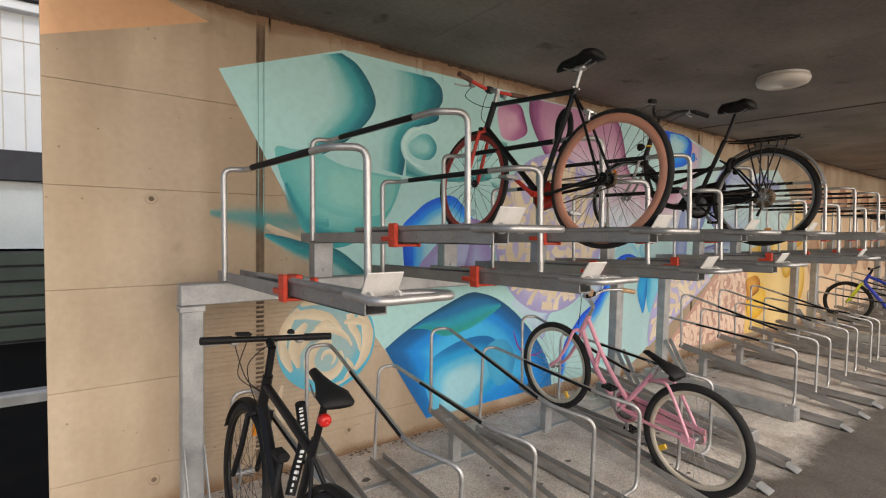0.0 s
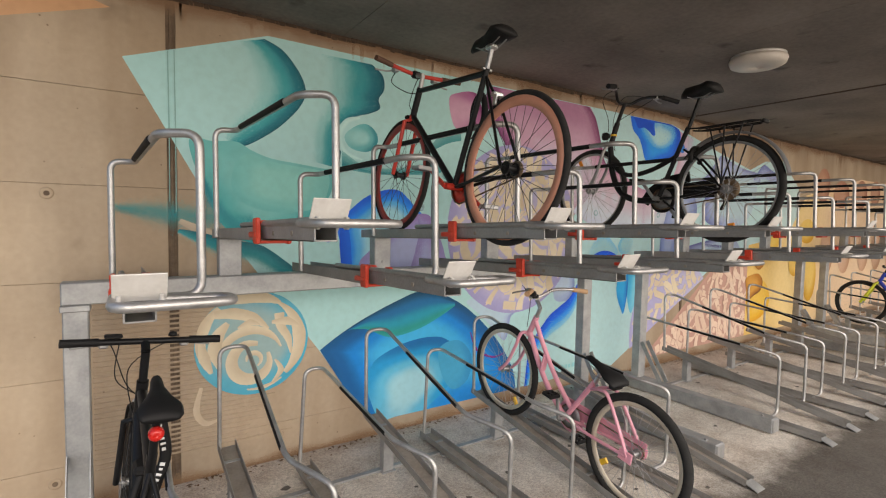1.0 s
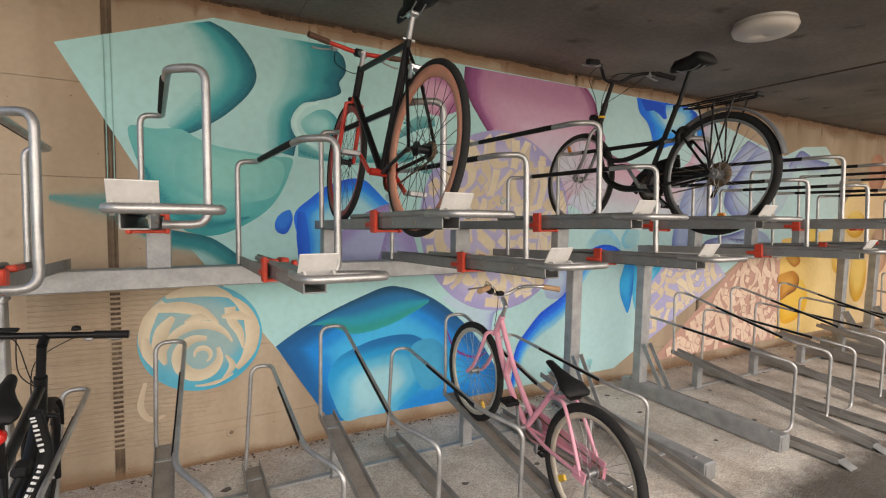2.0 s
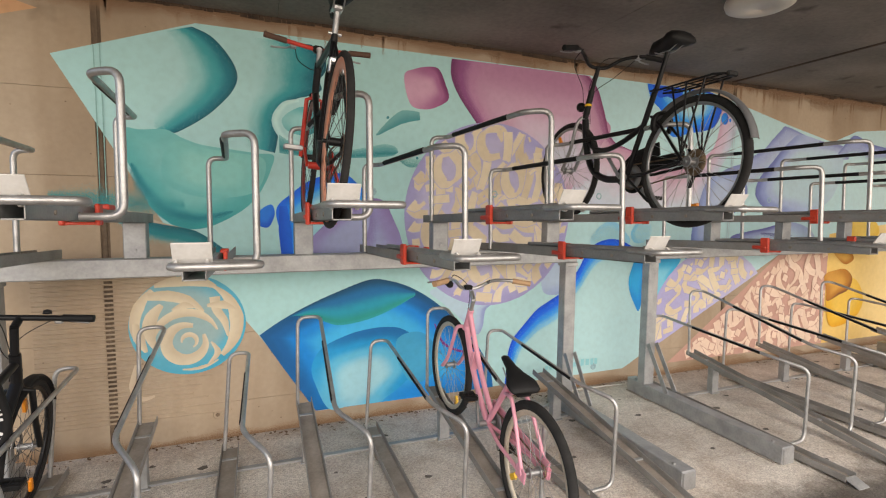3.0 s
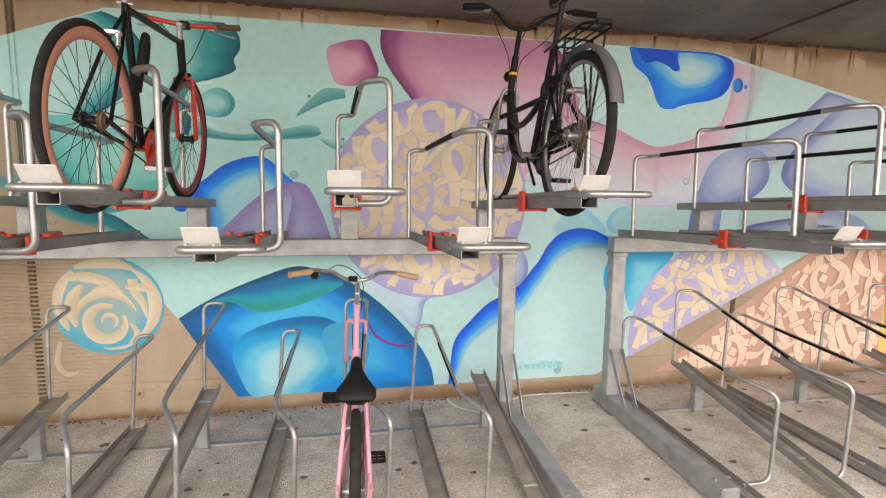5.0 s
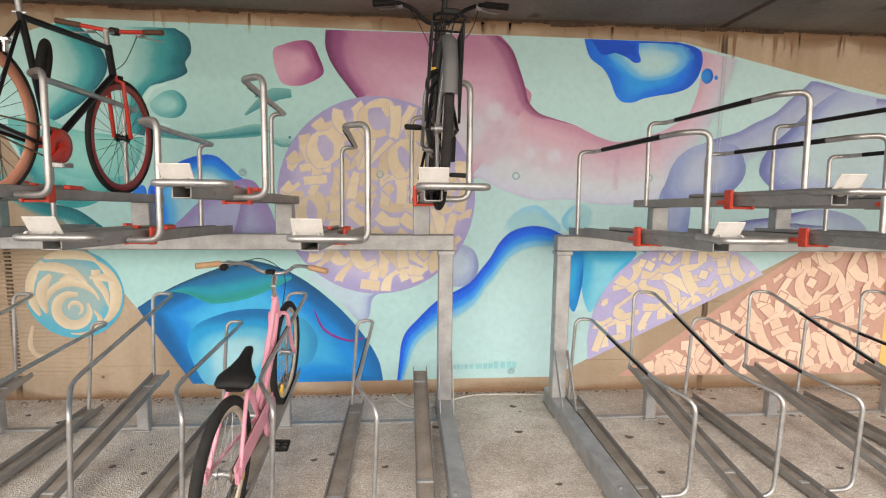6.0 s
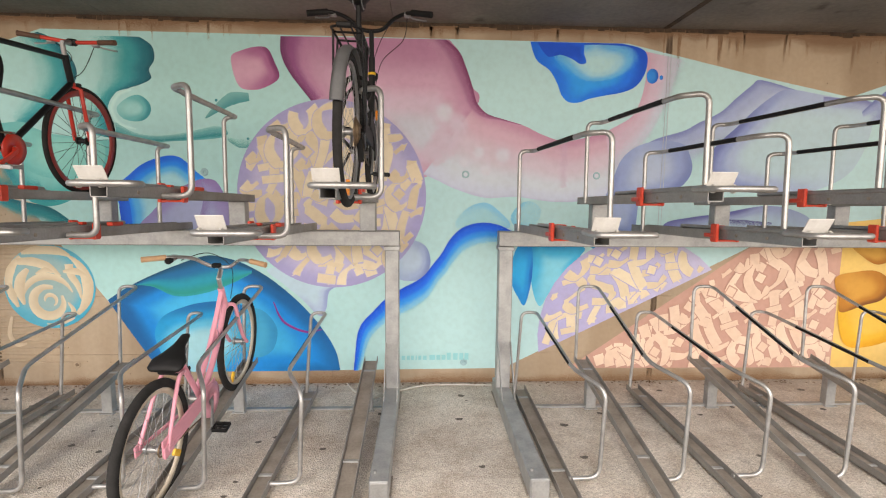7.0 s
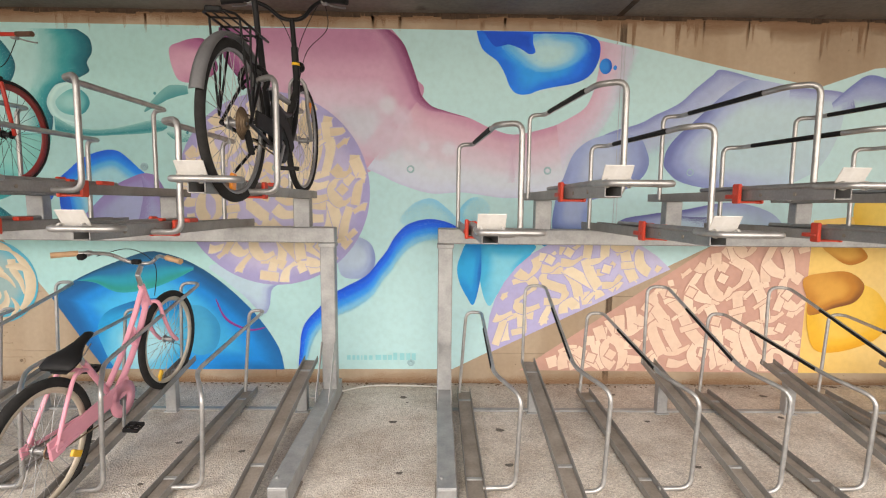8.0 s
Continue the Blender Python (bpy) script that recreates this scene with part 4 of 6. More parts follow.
blob([(5.545, 2.873), (5.545, 2.873), (5.57, 2.79), (5.61, 2.72), (5.71, 2.65), (5.77, 2.56), (5.82, 2.45), (5.88, 2.4), (5.97, 2.4), (6.05, 2.43), (6.19, 2.46), (6.3, 2.48), (6.41, 2.52), (6.48, 2.59), (6.52, 2.7), (6.51, 2.8), (6.44, 2.845), (6.3, 2.873), (6.3, 2.873), (6.0, 2.873)],
     [(0.0, (0.003, 0.08, 0.62)), (0.4, (0.006, 0.17, 0.84)), (1.0, (0.02, 0.32, 0.88))], (0.3, 0.4), 0.7, 0.6, "bright blue splash", (6.05, 2.6), 0.4)
blob([(5.74, 2.77), (5.81, 2.68), (5.91, 2.585), (6.03, 2.535), (6.21, 2.55), (6.38, 2.63), (6.45, 2.75), (6.38, 2.84), (6.2, 2.858), (6.0, 2.855), (5.84, 2.83)],
     [(0.0, (0.04, 0.34, 0.86, 0.0)), (0.3, (0.14, 0.48, 0.82, 0.8)), (0.7, (0.36, 0.64, 0.76)), (1.0, (0.44, 0.7, 0.74))], (0.2, -1), 0.85, 0.4, "mint fold in the splash", (6.12, 2.7), 0.5)
blob([(5.6, 2.87), (5.6, 2.87), (5.99, 2.872), (5.99, 2.872), (5.99, 2.79), (6.01, 2.72), (5.96, 2.705), (5.89, 2.745), (5.79, 2.775), (5.69, 2.76)],
     [(0.0, (0.004, 0.13, 0.8)), (0.6, (0.005, 0.1, 0.72)), (1.0, (0.003, 0.08, 0.64))], (1, 0), 0.8, 0.9, "dark blue tongue in the splash", (5.93, 2.81))
for x, z, q in ((6.57, 2.62, 0.05), (6.645, 2.61, 0.015)):
    blob([(x + q * math.cos(k * math.pi / 4), z + q * 1.2 * math.sin(k * math.pi / 4)) for k in range(8)], [(0.0, (0.006, 0.1, 0.55)), (1.0, (0.02, 0.24, 0.75))], (1, 0), 0.8, 1, "blue drop")
blob([(5.58, 1.235), (5.75, 1.245), (6.05, 1.2), (6.03, 1.12), (5.94, 1.0), (5.85, 0.88), (5.76, 0.78), (5.69, 0.68), (5.62, 0.85)],
     [(0.0, (0.01, 0.28, 0.62)), (0.45, (0.05, 0.42, 0.7)), (1.0, (0.2, 0.58, 0.74))], (-0.3, 1), 0.9, 0.7, "teal blue pool")
blob([(5.5, 1.21), (5.6, 1.2), (5.62, 1.07), (5.61, 0.88), (5.56, 0.69), (5.5, 0.76), (5.44, 0.88), (5.42, 1.0), (5.45, 1.11)],
     [(0.0, (0.003, 0.13, 0.5)), (0.4, (0.008, 0.26, 0.68)), (1.0, (0.02, 0.38, 0.76))], (1, -0.2), 0.9, 0.8, "blue drop")
stroke([(6.12, 1.205), (6.17, 1.19), (6.22, 1.195)], [0.02, 0.035, 0.01], [(0.0, (0.03, 0.34, 0.62)), (1.0, (0.02, 0.26, 0.56))], "blue fleck")

# periwinkle family
band([(6.41, 1.99), (6.63, 2.11), (6.86, 2.18), (6.99, 2.25), (7.17, 2.34), (7.29, 2.45), (7.42, 2.56), (7.5, 2.605), (7.81, 2.53)], [(6.5, 1.75), (6.75, 1.8), (6.95, 1.85), (7.05, 1.9), (7.2, 2.0), (7.4, 2.1), (7.55, 2.2), (7.7, 2.3), (7.85, 2.45)],
     [(0.0, (0.2, 0.24, 0.5)), (0.22, (0.34, 0.4, 0.62)), (0.55, (0.44, 0.52, 0.68, 0.75)), (1.0, (0.48, 0.64, 0.7, 0.0))], "periwinkle swell")
blob([(7.08, 1.87), (7.1, 1.98), (7.18, 2.09), (7.31, 2.21), (7.44, 2.34), (7.57, 2.45), (7.69, 2.525), (7.81, 2.53), (8.06, 2.49), (8.27, 2.46), (8.45, 2.42), (8.5, 2.2), (8.35, 1.85), (8.0, 1.68), (7.63, 1.67), (7.4, 1.68), (7.21, 1.73), (7.11, 1.81)],
     [(0.0, (0.14, 0.17, 0.42)), (0.22, (0.26, 0.32, 0.58)), (0.5, (0.38, 0.46, 0.66)), (1.0, (0.46, 0.62, 0.68))], (-1, 0.1), 0.6, 0.8, "periwinkle pebble", (7.75, 2.05), 0.12)
band([(8.05, 2.48), (8.27, 2.465), (8.45, 2.45), (8.56, 2.4), (8.6, 2.3)], [(8.05, 2.36), (8.2, 2.35), (8.33, 2.34), (8.42, 2.32), (8.45, 2.28)],
     [(0.0, (0.2, 0.22, 0.46)), (0.5, (0.34, 0.4, 0.62, 0.7)), (1.0, (0.46, 0.58, 0.68, 0.0))], "periwinkle knob")
band([(8.4, 2.36), (8.55, 2.5), (8.7, 2.58), (9.0, 2.5), (9.4, 2.46)], [(8.42, 2.3), (8.6, 2.3), (8.75, 2.28), (9.0, 2.25), (9.4, 2.3)],
     [(0.0, (0.16, 0.2, 0.46)), (0.4, (0.32, 0.38, 0.62, 0.9)), (1.0, (0.48, 0.62, 0.7, 0.0))], "periwinkle swell")
blob([(6.2, 1.32), (6.21, 1.54), (6.27, 1.74), (6.4, 1.78), (6.5, 1.65), (6.5, 1.4), (6.48, 1.26), (6.3, 1.24)],
     [(0.0, (0.14, 0.2, 0.46)), (0.5, (0.22, 0.3, 0.58)), (1.0, (0.32, 0.4, 0.62))], (-0.5, -0.8), 0.8, 0.7, "periwinkle foot", (6.36, 1.5), 0.2)
blob([(6.26, 1.68), (6.29, 1.8), (6.33, 1.91), (6.39, 1.99), (6.5, 2.06), (6.68, 2.1), (6.87, 2.07), (6.94, 1.96), (6.96, 1.87), (6.93, 1.78), (6.84, 1.69), (6.71, 1.63), (6.5, 1.57), (6.32, 1.58)],
     [(0.0, (0.16, 0.21, 0.46)), (0.4, (0.28, 0.35, 0.6)), (1.0, (0.42, 0.5, 0.66))], (0.3, -0.8), 0.8, 0.6, "periwinkle ball", (6.6, 1.86), 0.4)
blob([(6.75, 1.4), (7.0, 1.46), (7.23, 1.49), (7.64, 1.56), (7.95, 1.5), (8.1, 1.38), (8.1, 1.25), (7.5, 1.22), (6.8, 1.25)],
     [(0.0, (0.12, 0.13, 0.36)), (0.5, (0.3, 0.36, 0.58)), (1.0, (0.42, 0.56, 0.68))], (-0.4, 0.4), 0.8, 0.7, "grey-violet shape")
stroke([(7.2, 1.43), (7.45, 1.39), (7.7, 1.4)], [0.03, 0.1, 0.03], [(0.0, (0.1, 0.1, 0.26, 0.8)), (1.0, (0.2, 0.2, 0.42, 0.0))], "dark violet fold")

# blue hill low on the wall
blob([(2.06, 0.738), (2.06, 0.738), (2.2, 0.83), (2.4, 0.935), (2.64, 1.035), (2.872, 1.112), (3.02, 1.1), (3.2, 1.04), (3.4, 0.92), (3.62, 0.73), (3.8, 0.52), (3.93, 0.3), (3.97, 0.115), (3.97, 0.115), (3.2, 0.113), (2.455, 0.113), (2.455, 0.113), (2.25, 0.43)],
     [(0.0, (0.002, 0.065, 0.15)), (0.2, (0.002, 0.12, 0.36)), (0.5, (0.003, 0.25, 0.72)), (1.0, (0.05, 0.46, 0.82))], (-0.1, 1), 0.62, 0.35, "deep blue hill", (2.95, 0.55), 0.25)
band([(2.25, 0.852), (2.45, 0.955), (2.65, 1.035), (2.872, 1.105), (3.05, 1.085), (3.25, 1.0)], [(2.3, 0.866), (2.437, 0.849), (2.621, 0.771), (2.867, 0.8), (3.092, 0.884), (3.25, 0.967)],
     [(0.0, (0.003, 0.07, 0.15)), (0.3, (0.006, 0.14, 0.34)), (0.65, (0.012, 0.3, 0.42)), (0.9, (0.015, 0.3, 0.27)), (1.0, (0.02, 0.33, 0.34))], "green-teal ridge")
blob([(2.426, 0.464), (2.51, 0.603), (2.701, 0.687), (2.86, 0.72), (3.006, 0.726), (3.14, 0.7), (3.26, 0.6), (3.3, 0.4), (3.16, 0.25), (3.0, 0.14), (2.95, 0.116), (2.7, 0.114), (2.552, 0.116), (2.46, 0.3)],
     [(0.0, (0.004, 0.15, 0.42)), (0.3, (0.012, 0.34, 0.7)), (0.65, (0.12, 0.52, 0.76)), (1.0, (0.36, 0.67, 0.76))], (0.35, 1), 0.75, 0.7, "light blue hill", (2.8, 0.3), 0.12)
blob([(3.1, 0.62), (3.3, 0.66), (3.44, 0.5), (3.4, 0.3), (3.24, 0.24), (3.12, 0.4)], [(0.0, (0.03, 0.3, 0.6)), (1.0, (0.06, 0.4, 0.66))], (1, 0), 0.8, 1, "blue lobe")
stroke([(3.42, 0.72), (3.5, 0.55), (3.68, 0.46), (3.82, 0.48)], [0.008, 0.02, 0.02, 0.008], [(0.0, (0.25, 0.03, 0.26)), (1.0, (0.2, 0.02, 0.22))], "thin magenta line")

# small calligraphy disc
blob([(1.605 + 0.365 * math.cos(k * math.pi / 6), 0.85 + 0.35 * math.sin(k * math.pi / 6)) for k in range(12)],
     [(0.0, (0.06, 0.4, 0.58)), (0.35, (0.1, 0.42, 0.56)), (1.0, (0.3, 0.44, 0.44))], (0.6, -0.6), 0.6, 0.8, "blue disc", around=0.3)
CR1 = [(0.0, (0.58, 0.48, 0.33)), (1.0, (0.68, 0.59, 0.42))]


def swirl(cx, cz, r0, r1, d0, d1, widths):
    """A cream brush stroke along a spiral."""
    n = 9
    stroke([(cx + (r0 + (r1 - r0) * k / n) * math.cos(radians(d0 + (d1 - d0) * k / n)), cz + (r0 + (r1 - r0) * k / n) * math.sin(radians(d0 + (d1 - d0) * k / n))) for k in range(n + 1)], widths, CR1, "cream calligraphy stroke")


swirl(1.585, 0.727, 0.125, 0.12, 70, 385, [0.03, 0.07, 0.085, 0.07, 0.02])
swirl(1.6, 0.735, 0.05, 0.045, -60, 190, [0.01, 0.03, 0.035, 0.01])
swirl(1.58, 0.73, 0.215, 0.2, 20, 175, [0.01, 0.05, 0.06, 0.05, 0.015])
swirl(1.6, 0.85, 0.31, 0.31, 62, -48, [0.01, 0.06, 0.095, 0.08, 0.03])
swirl(1.6, 0.85, 0.32, 0.33, 205, 130, [0.02, 0.06, 0.07, 0.03])
swirl(1.6, 0.85, 0.315, 0.32, 262, 305, [0.01, 0.025, 0.01])
for spine, wd in (([(1.4, 1.13), (1.52, 1.155), (1.68, 1.15), (1.78, 1.11)], [0.02, 0.07, 0.07, 0.02]), ([(1.36, 1.06), (1.48, 1.06), (1.6, 1.02), (1.7, 0.94)], [0.05, 0.075, 0.07, 0.01]),
                  ([(1.44, 1.0), (1.38, 0.92), (1.36, 0.82), (1.39, 0.7)], [0.03, 0.08, 0.085, 0.02]), ([(1.77, 1.04), (1.78, 0.95), (1.83, 0.86), (1.85, 0.75)], [0.07, 0.06, 0.05, 0.01]),
                  ([(1.72, 0.98), (1.82, 0.98), (1.9, 0.94)], [0.02, 0.06, 0.02]), ([(1.28, 0.88), (1.3, 0.78), (1.34, 0.68)], [0.03, 0.07, 0.02]),
                  ([(1.5, 0.96), (1.58, 0.99), (1.64, 0.97)], [0.01, 0.05, 0.01]), ([(1.74, 0.72), (1.78, 0.64), (1.72, 0.56)], [0.01, 0.045, 0.01])):
    stroke(spine, wd, CR1, "cream calligraphy stroke")
stroke([(1.28, 0.6), (1.25, 0.45), (1.3, 0.36), (1.38, 0.37)], [0.02, 0.04, 0.035, 0.015], [(0.0, (0.56, 0.46, 0.33)), (1.0, (0.6, 0.5, 0.36))])

# cut disc and the rose field's calligraphy
EX, EZ, ER = 6.55, 0.42, 0.87
a0, a1 = math.radians(190), math.radians(42)
arc = [(EX + ER * math.cos(a0 + (a1 - a0) * k / 14), EZ + ER * math.sin(a0 + (a1 - a0) * k / 14)) for k in range(15)]
field(arc, [(0.0, (0.42, 0.4, 0.66)), (1.0, (0.5, 0.48, 0.68))], "lilac half disc cut by a bare diagonal strip")
cut = lambda x, z: z > 0.17 + 0.505 * (x - 5.39)
lettering(lambda x, z: math.hypot(x - EX, z - EZ) < ER * 0.97 and z > arc[0][1] + (arc[-1][1] - arc[0][1]) * (x - arc[0][0]) / (arc[-1][0] - arc[0][0]) + 0.02, (5.66, 0.2, 7.3, 1.32), 0.2, 0.09,
          [(0.0, (0.66, 0.55, 0.38)), (1.0, (0.76, 0.66, 0.48))], [(0.0, (0.36, 0.35, 0.62)), (1.0, (0.4, 0.39, 0.64))], 31, "cream calligraphy strokes", 0.3)
lettering(lambda x, z: 0.12 < z < 1.23 and x < 8.36 and z < 0.1 + 0.672 * (x - 5.98), (5.9, 0.1, 8.4, 1.25), 0.2, 0.094,
          [(0.0, (0.74, 0.55, 0.42)), (1.0, (0.82, 0.64, 0.5))], [(0.0, (0.5, 0.295, 0.235)), (1.0, (0.56, 0.335, 0.265))], 41, "pale peach calligraphy strokes", 0.35)

# yellow and orange shapes
blob([(8.38, 0.75), (8.45, 0.35), (8.68, 0.3), (9.0, 0.42), (9.08, 0.62), (8.92, 0.85), (8.6, 0.9)], [(0.0, (0.72, 0.36, 0.01)), (0.5, (0.78, 0.46, 0.03)), (1.0, (0.8, 0.52, 0.08))], (0, -1), 0.6, 1, "golden yellow lobe")
blob([(8.32, 0.93), (8.5, 0.985), (8.7, 0.99), (8.84, 0.88), (8.78, 0.74), (8.6, 0.68), (8.4, 0.62), (8.37, 0.75)],
     [(0.0, (0.2, 0.07, 0.015)), (0.4, (0.46, 0.19, 0.02)), (1.0, (0.62, 0.32, 0.05))], (0.6, -0.7), 0.8, 0.7, "burnt orange drop", around=0.2)
blob([(8.45, 1.22), (8.7, 1.24), (8.84, 1.12), (8.7, 1.05), (8.55, 1.12)], [(0.0, (0.42, 0.16, 0.015)), (1.0, (0.62, 0.34, 0.06))], (0.5, -1), 0.8, 0.8, "burnt orange drop")
blob([(8.7, 1.6), (9.1, 1.62), (9.3, 1.45), (9.1, 1.3), (8.75, 1.32)], [(0.0, (0.72, 0.42, 0.02)), (1.0, (0.8, 0.58, 0.12))], (0, -1), 0.8, 0.8, "golden yellow lobe")
for x, z, a, b in ((9.9, 1.1, 0.22, 0.2), (10.5, 0.85, 0.25, 0.4), (10.3, 1.62, 0.3, 0.2)):
    blob([(x + a * math.cos(k * math.pi / 5), z + b * math.sin(k * math.pi / 5)) for k in range(10)], [(0.0, (0.66, 0.36, 0.02)), (1.0, (0.8, 0.56, 0.14))], (0.4, -0.8), 0.8, 0.8, "golden yellow lobe")
rng = random.Random(8)
for k in range(9):
    x, z = 10.9 + k * 0.85 + rng.uniform(-0.1, 0.1), 2.32 + rng.uniform(-0.08, 0.08)
    w, hgt = rng.uniform(0.26, 0.36), rng.uniform(0.22, 0.32)
    blob([(x + w * math.cos(j * math.pi / 5), z + hgt * math.sin(j * math.pi / 5)) for j in range(10)], [(0.0, (0.3, 0.13, 0.08)), (0.5, (0.42, 0.2, 0.12)), (1.0, (0.5, 0.28, 0.18))], (1, -0.3), 0.8, 0.8, "red-brown oval")
    x2 = x + 0.3
    blob([(x2 + 0.3 * math.cos(j * math.pi / 5), 1.25 + 0.4 * math.sin(j * math.pi / 5)) for j in range(10)], [(0.0, (0.46, 0.25, 0.14)), (1.0, (0.64, 0.42, 0.28))], (1, 0), 0.8, 0.8, "tan oval")

# wall joints showing through the paint
for x, za, zb, c in ((1.118, 1.78, 2.675, (0.24, 0.44, 0.41)), (1.152, 1.72, 2.69, (0.26, 0.46, 0.43)), (6.69, 1.3, 2.78, (0.4, 0.42, 0.48)), (6.715, 1.3, 2.78, (0.46, 0.5, 0.55))):
    stroke([(x, za), (x + 0.002, (za + zb) / 2), (x, zb)], [0.006, 0.007, 0.006], [(0.0, (*c, 0.2)), (0.4, (*c, 0.9)), (1.0, c)], "joint line under the paint")

# painter's mark: plain bars
g, n = Geo(), 0
y = depth()
for x, w, hgt in ((4.5, 0.03, 0.04), (4.545, 0.025, 0.04), (4.58, 0.025, 0.04), (4.62, 0.01, 0.04), (4.645, 0.025, 0.04), (4.685, 0.03, 0.04),
                  (4.74, 0.05, 0.045), (4.8, 0.035, 0.045), (4.845, 0.035, 0.045), (4.89, 0.035, 0.065), (4.945, 0.04, 0.06), (5.0, 0.035, 0.06), (5.045, 0.035, 0.06)):
    g.add([(x, y, 0.205), (x + w, y, 0.205), (x + w, y, 0.205 + hgt), (x, y, 0.205 + hgt)], [(0, 1, 2, 3)], False)
part("painted_mark", g, paint("mark_paint", [(0.0, (0.29, 0.62, 0.66)), (1.0, (0.29, 0.62, 0.66))]), mural, "teal painter's mark as plain bars", [0.5] * len(g.v))["kind"] = "stuff"


# ---- racks ----
MODULES = ((0.615, 0.90), (5.257, 5.475), (9.9, 10.13), (14.55, 14.78))
BEAM = 3.887


def rack_frame():
    """One bay: two posts on floor beams, a cross beam and the spacers for the raised trays."""
    t = thing("bicycle_rack_frame", "galvanised steel two-tier bicycle rack frame on aggregate paving", "rack frame", group="rack bays")
    part("cross_beam", Geo().box((0, 3.28, 1.248), (BEAM, 3.38, 1.361), 0.006), M_GALV, t)
    for x in (0.0, BEAM - 0.115):
        post = part("post", Geo().box((x + 0.004, 3.285, 0.12), (x + 0.111, 3.375, 1.22), 0.006), M_GALV, t)
        part("collar", Geo().box((x - 0.004, 3.276, 1.215), (x + 0.119, 3.384, 1.247), 0.004), M_GALV, post)
        gs = Geo()
        gs.bar((x + 0.01, 3.04, 0.13), (x + 0.01, 3.27, 0.5), 0.006, 0.045, 0.001)
        gs.bar((x + 0.105, 3.04, 0.13), (x + 0.105, 3.27, 0.5), 0.006, 0.045, 0.001)
        part("gusset", gs, M_GALV, post)
        base = part("base_beam", Geo().box((x + 0.004, 2.05, 0.008), (x + 0.111, 3.5, 0.128), 0.006), M_GALV, t)
        part("end_cap", Geo().box((x + 0.008, 2.042, 0.012), (x + 0.107, 2.052, 0.124), 0.004), M_SLIDE, base)
        for yy in (2.14, 3.42):
            part("bolt", Geo().cyl((x + 0.03, yy, 0.125), (x + 0.03, yy, 0.14), 0.011, 6), M_DULL, base)
        part("foot_pad", Geo().box((x - 0.005, 2.1, -0.002), (x + 0.12, 2.3, 0.01), 0.002), M_DIRT, base)
        part("foot_pad", Geo().box((x - 0.005, 3.2, -0.002), (x + 0.12, 3.5, 0.01), 0.002), M_DIRT, base)
    part("floor_rail", Geo().box((0.1, 3.185, -0.002), (BEAM - 0.1, 3.225, 0.014), 0.002), M_GALV, t)
    return t


def spacer(t, x):
    s = part("spacer", Geo().box((x - 0.06, 3.285, 1.36), (x + 0.06, 3.37, 1.574), 0.005), M_GALV, t)
    part("bolt", Geo().cyl((x, 3.283, 1.41), (x, 3.275, 1.41), 0.01, 6), M_DULL, s)


def channel(p, q, w, h, th=0.005):
    G = Geo()
    p, q = Vector(p), Vector(q)
    up = Vector((0, 0, 1))
    d = (q - p).normalized()
    u = (up - d * up.dot(d)).normalized()
    x = Vector((1, 0, 0))
    G.bar(p + u * th / 2, q + u * th / 2, w, th, 0.001)
    for s in (-1, 1):
        G.bar(p + u * h / 2 + x * s * (w / 2 - th / 2), q + u * h / 2 + x * s * (w / 2 - th / 2), th, h, 0.001)
    return G


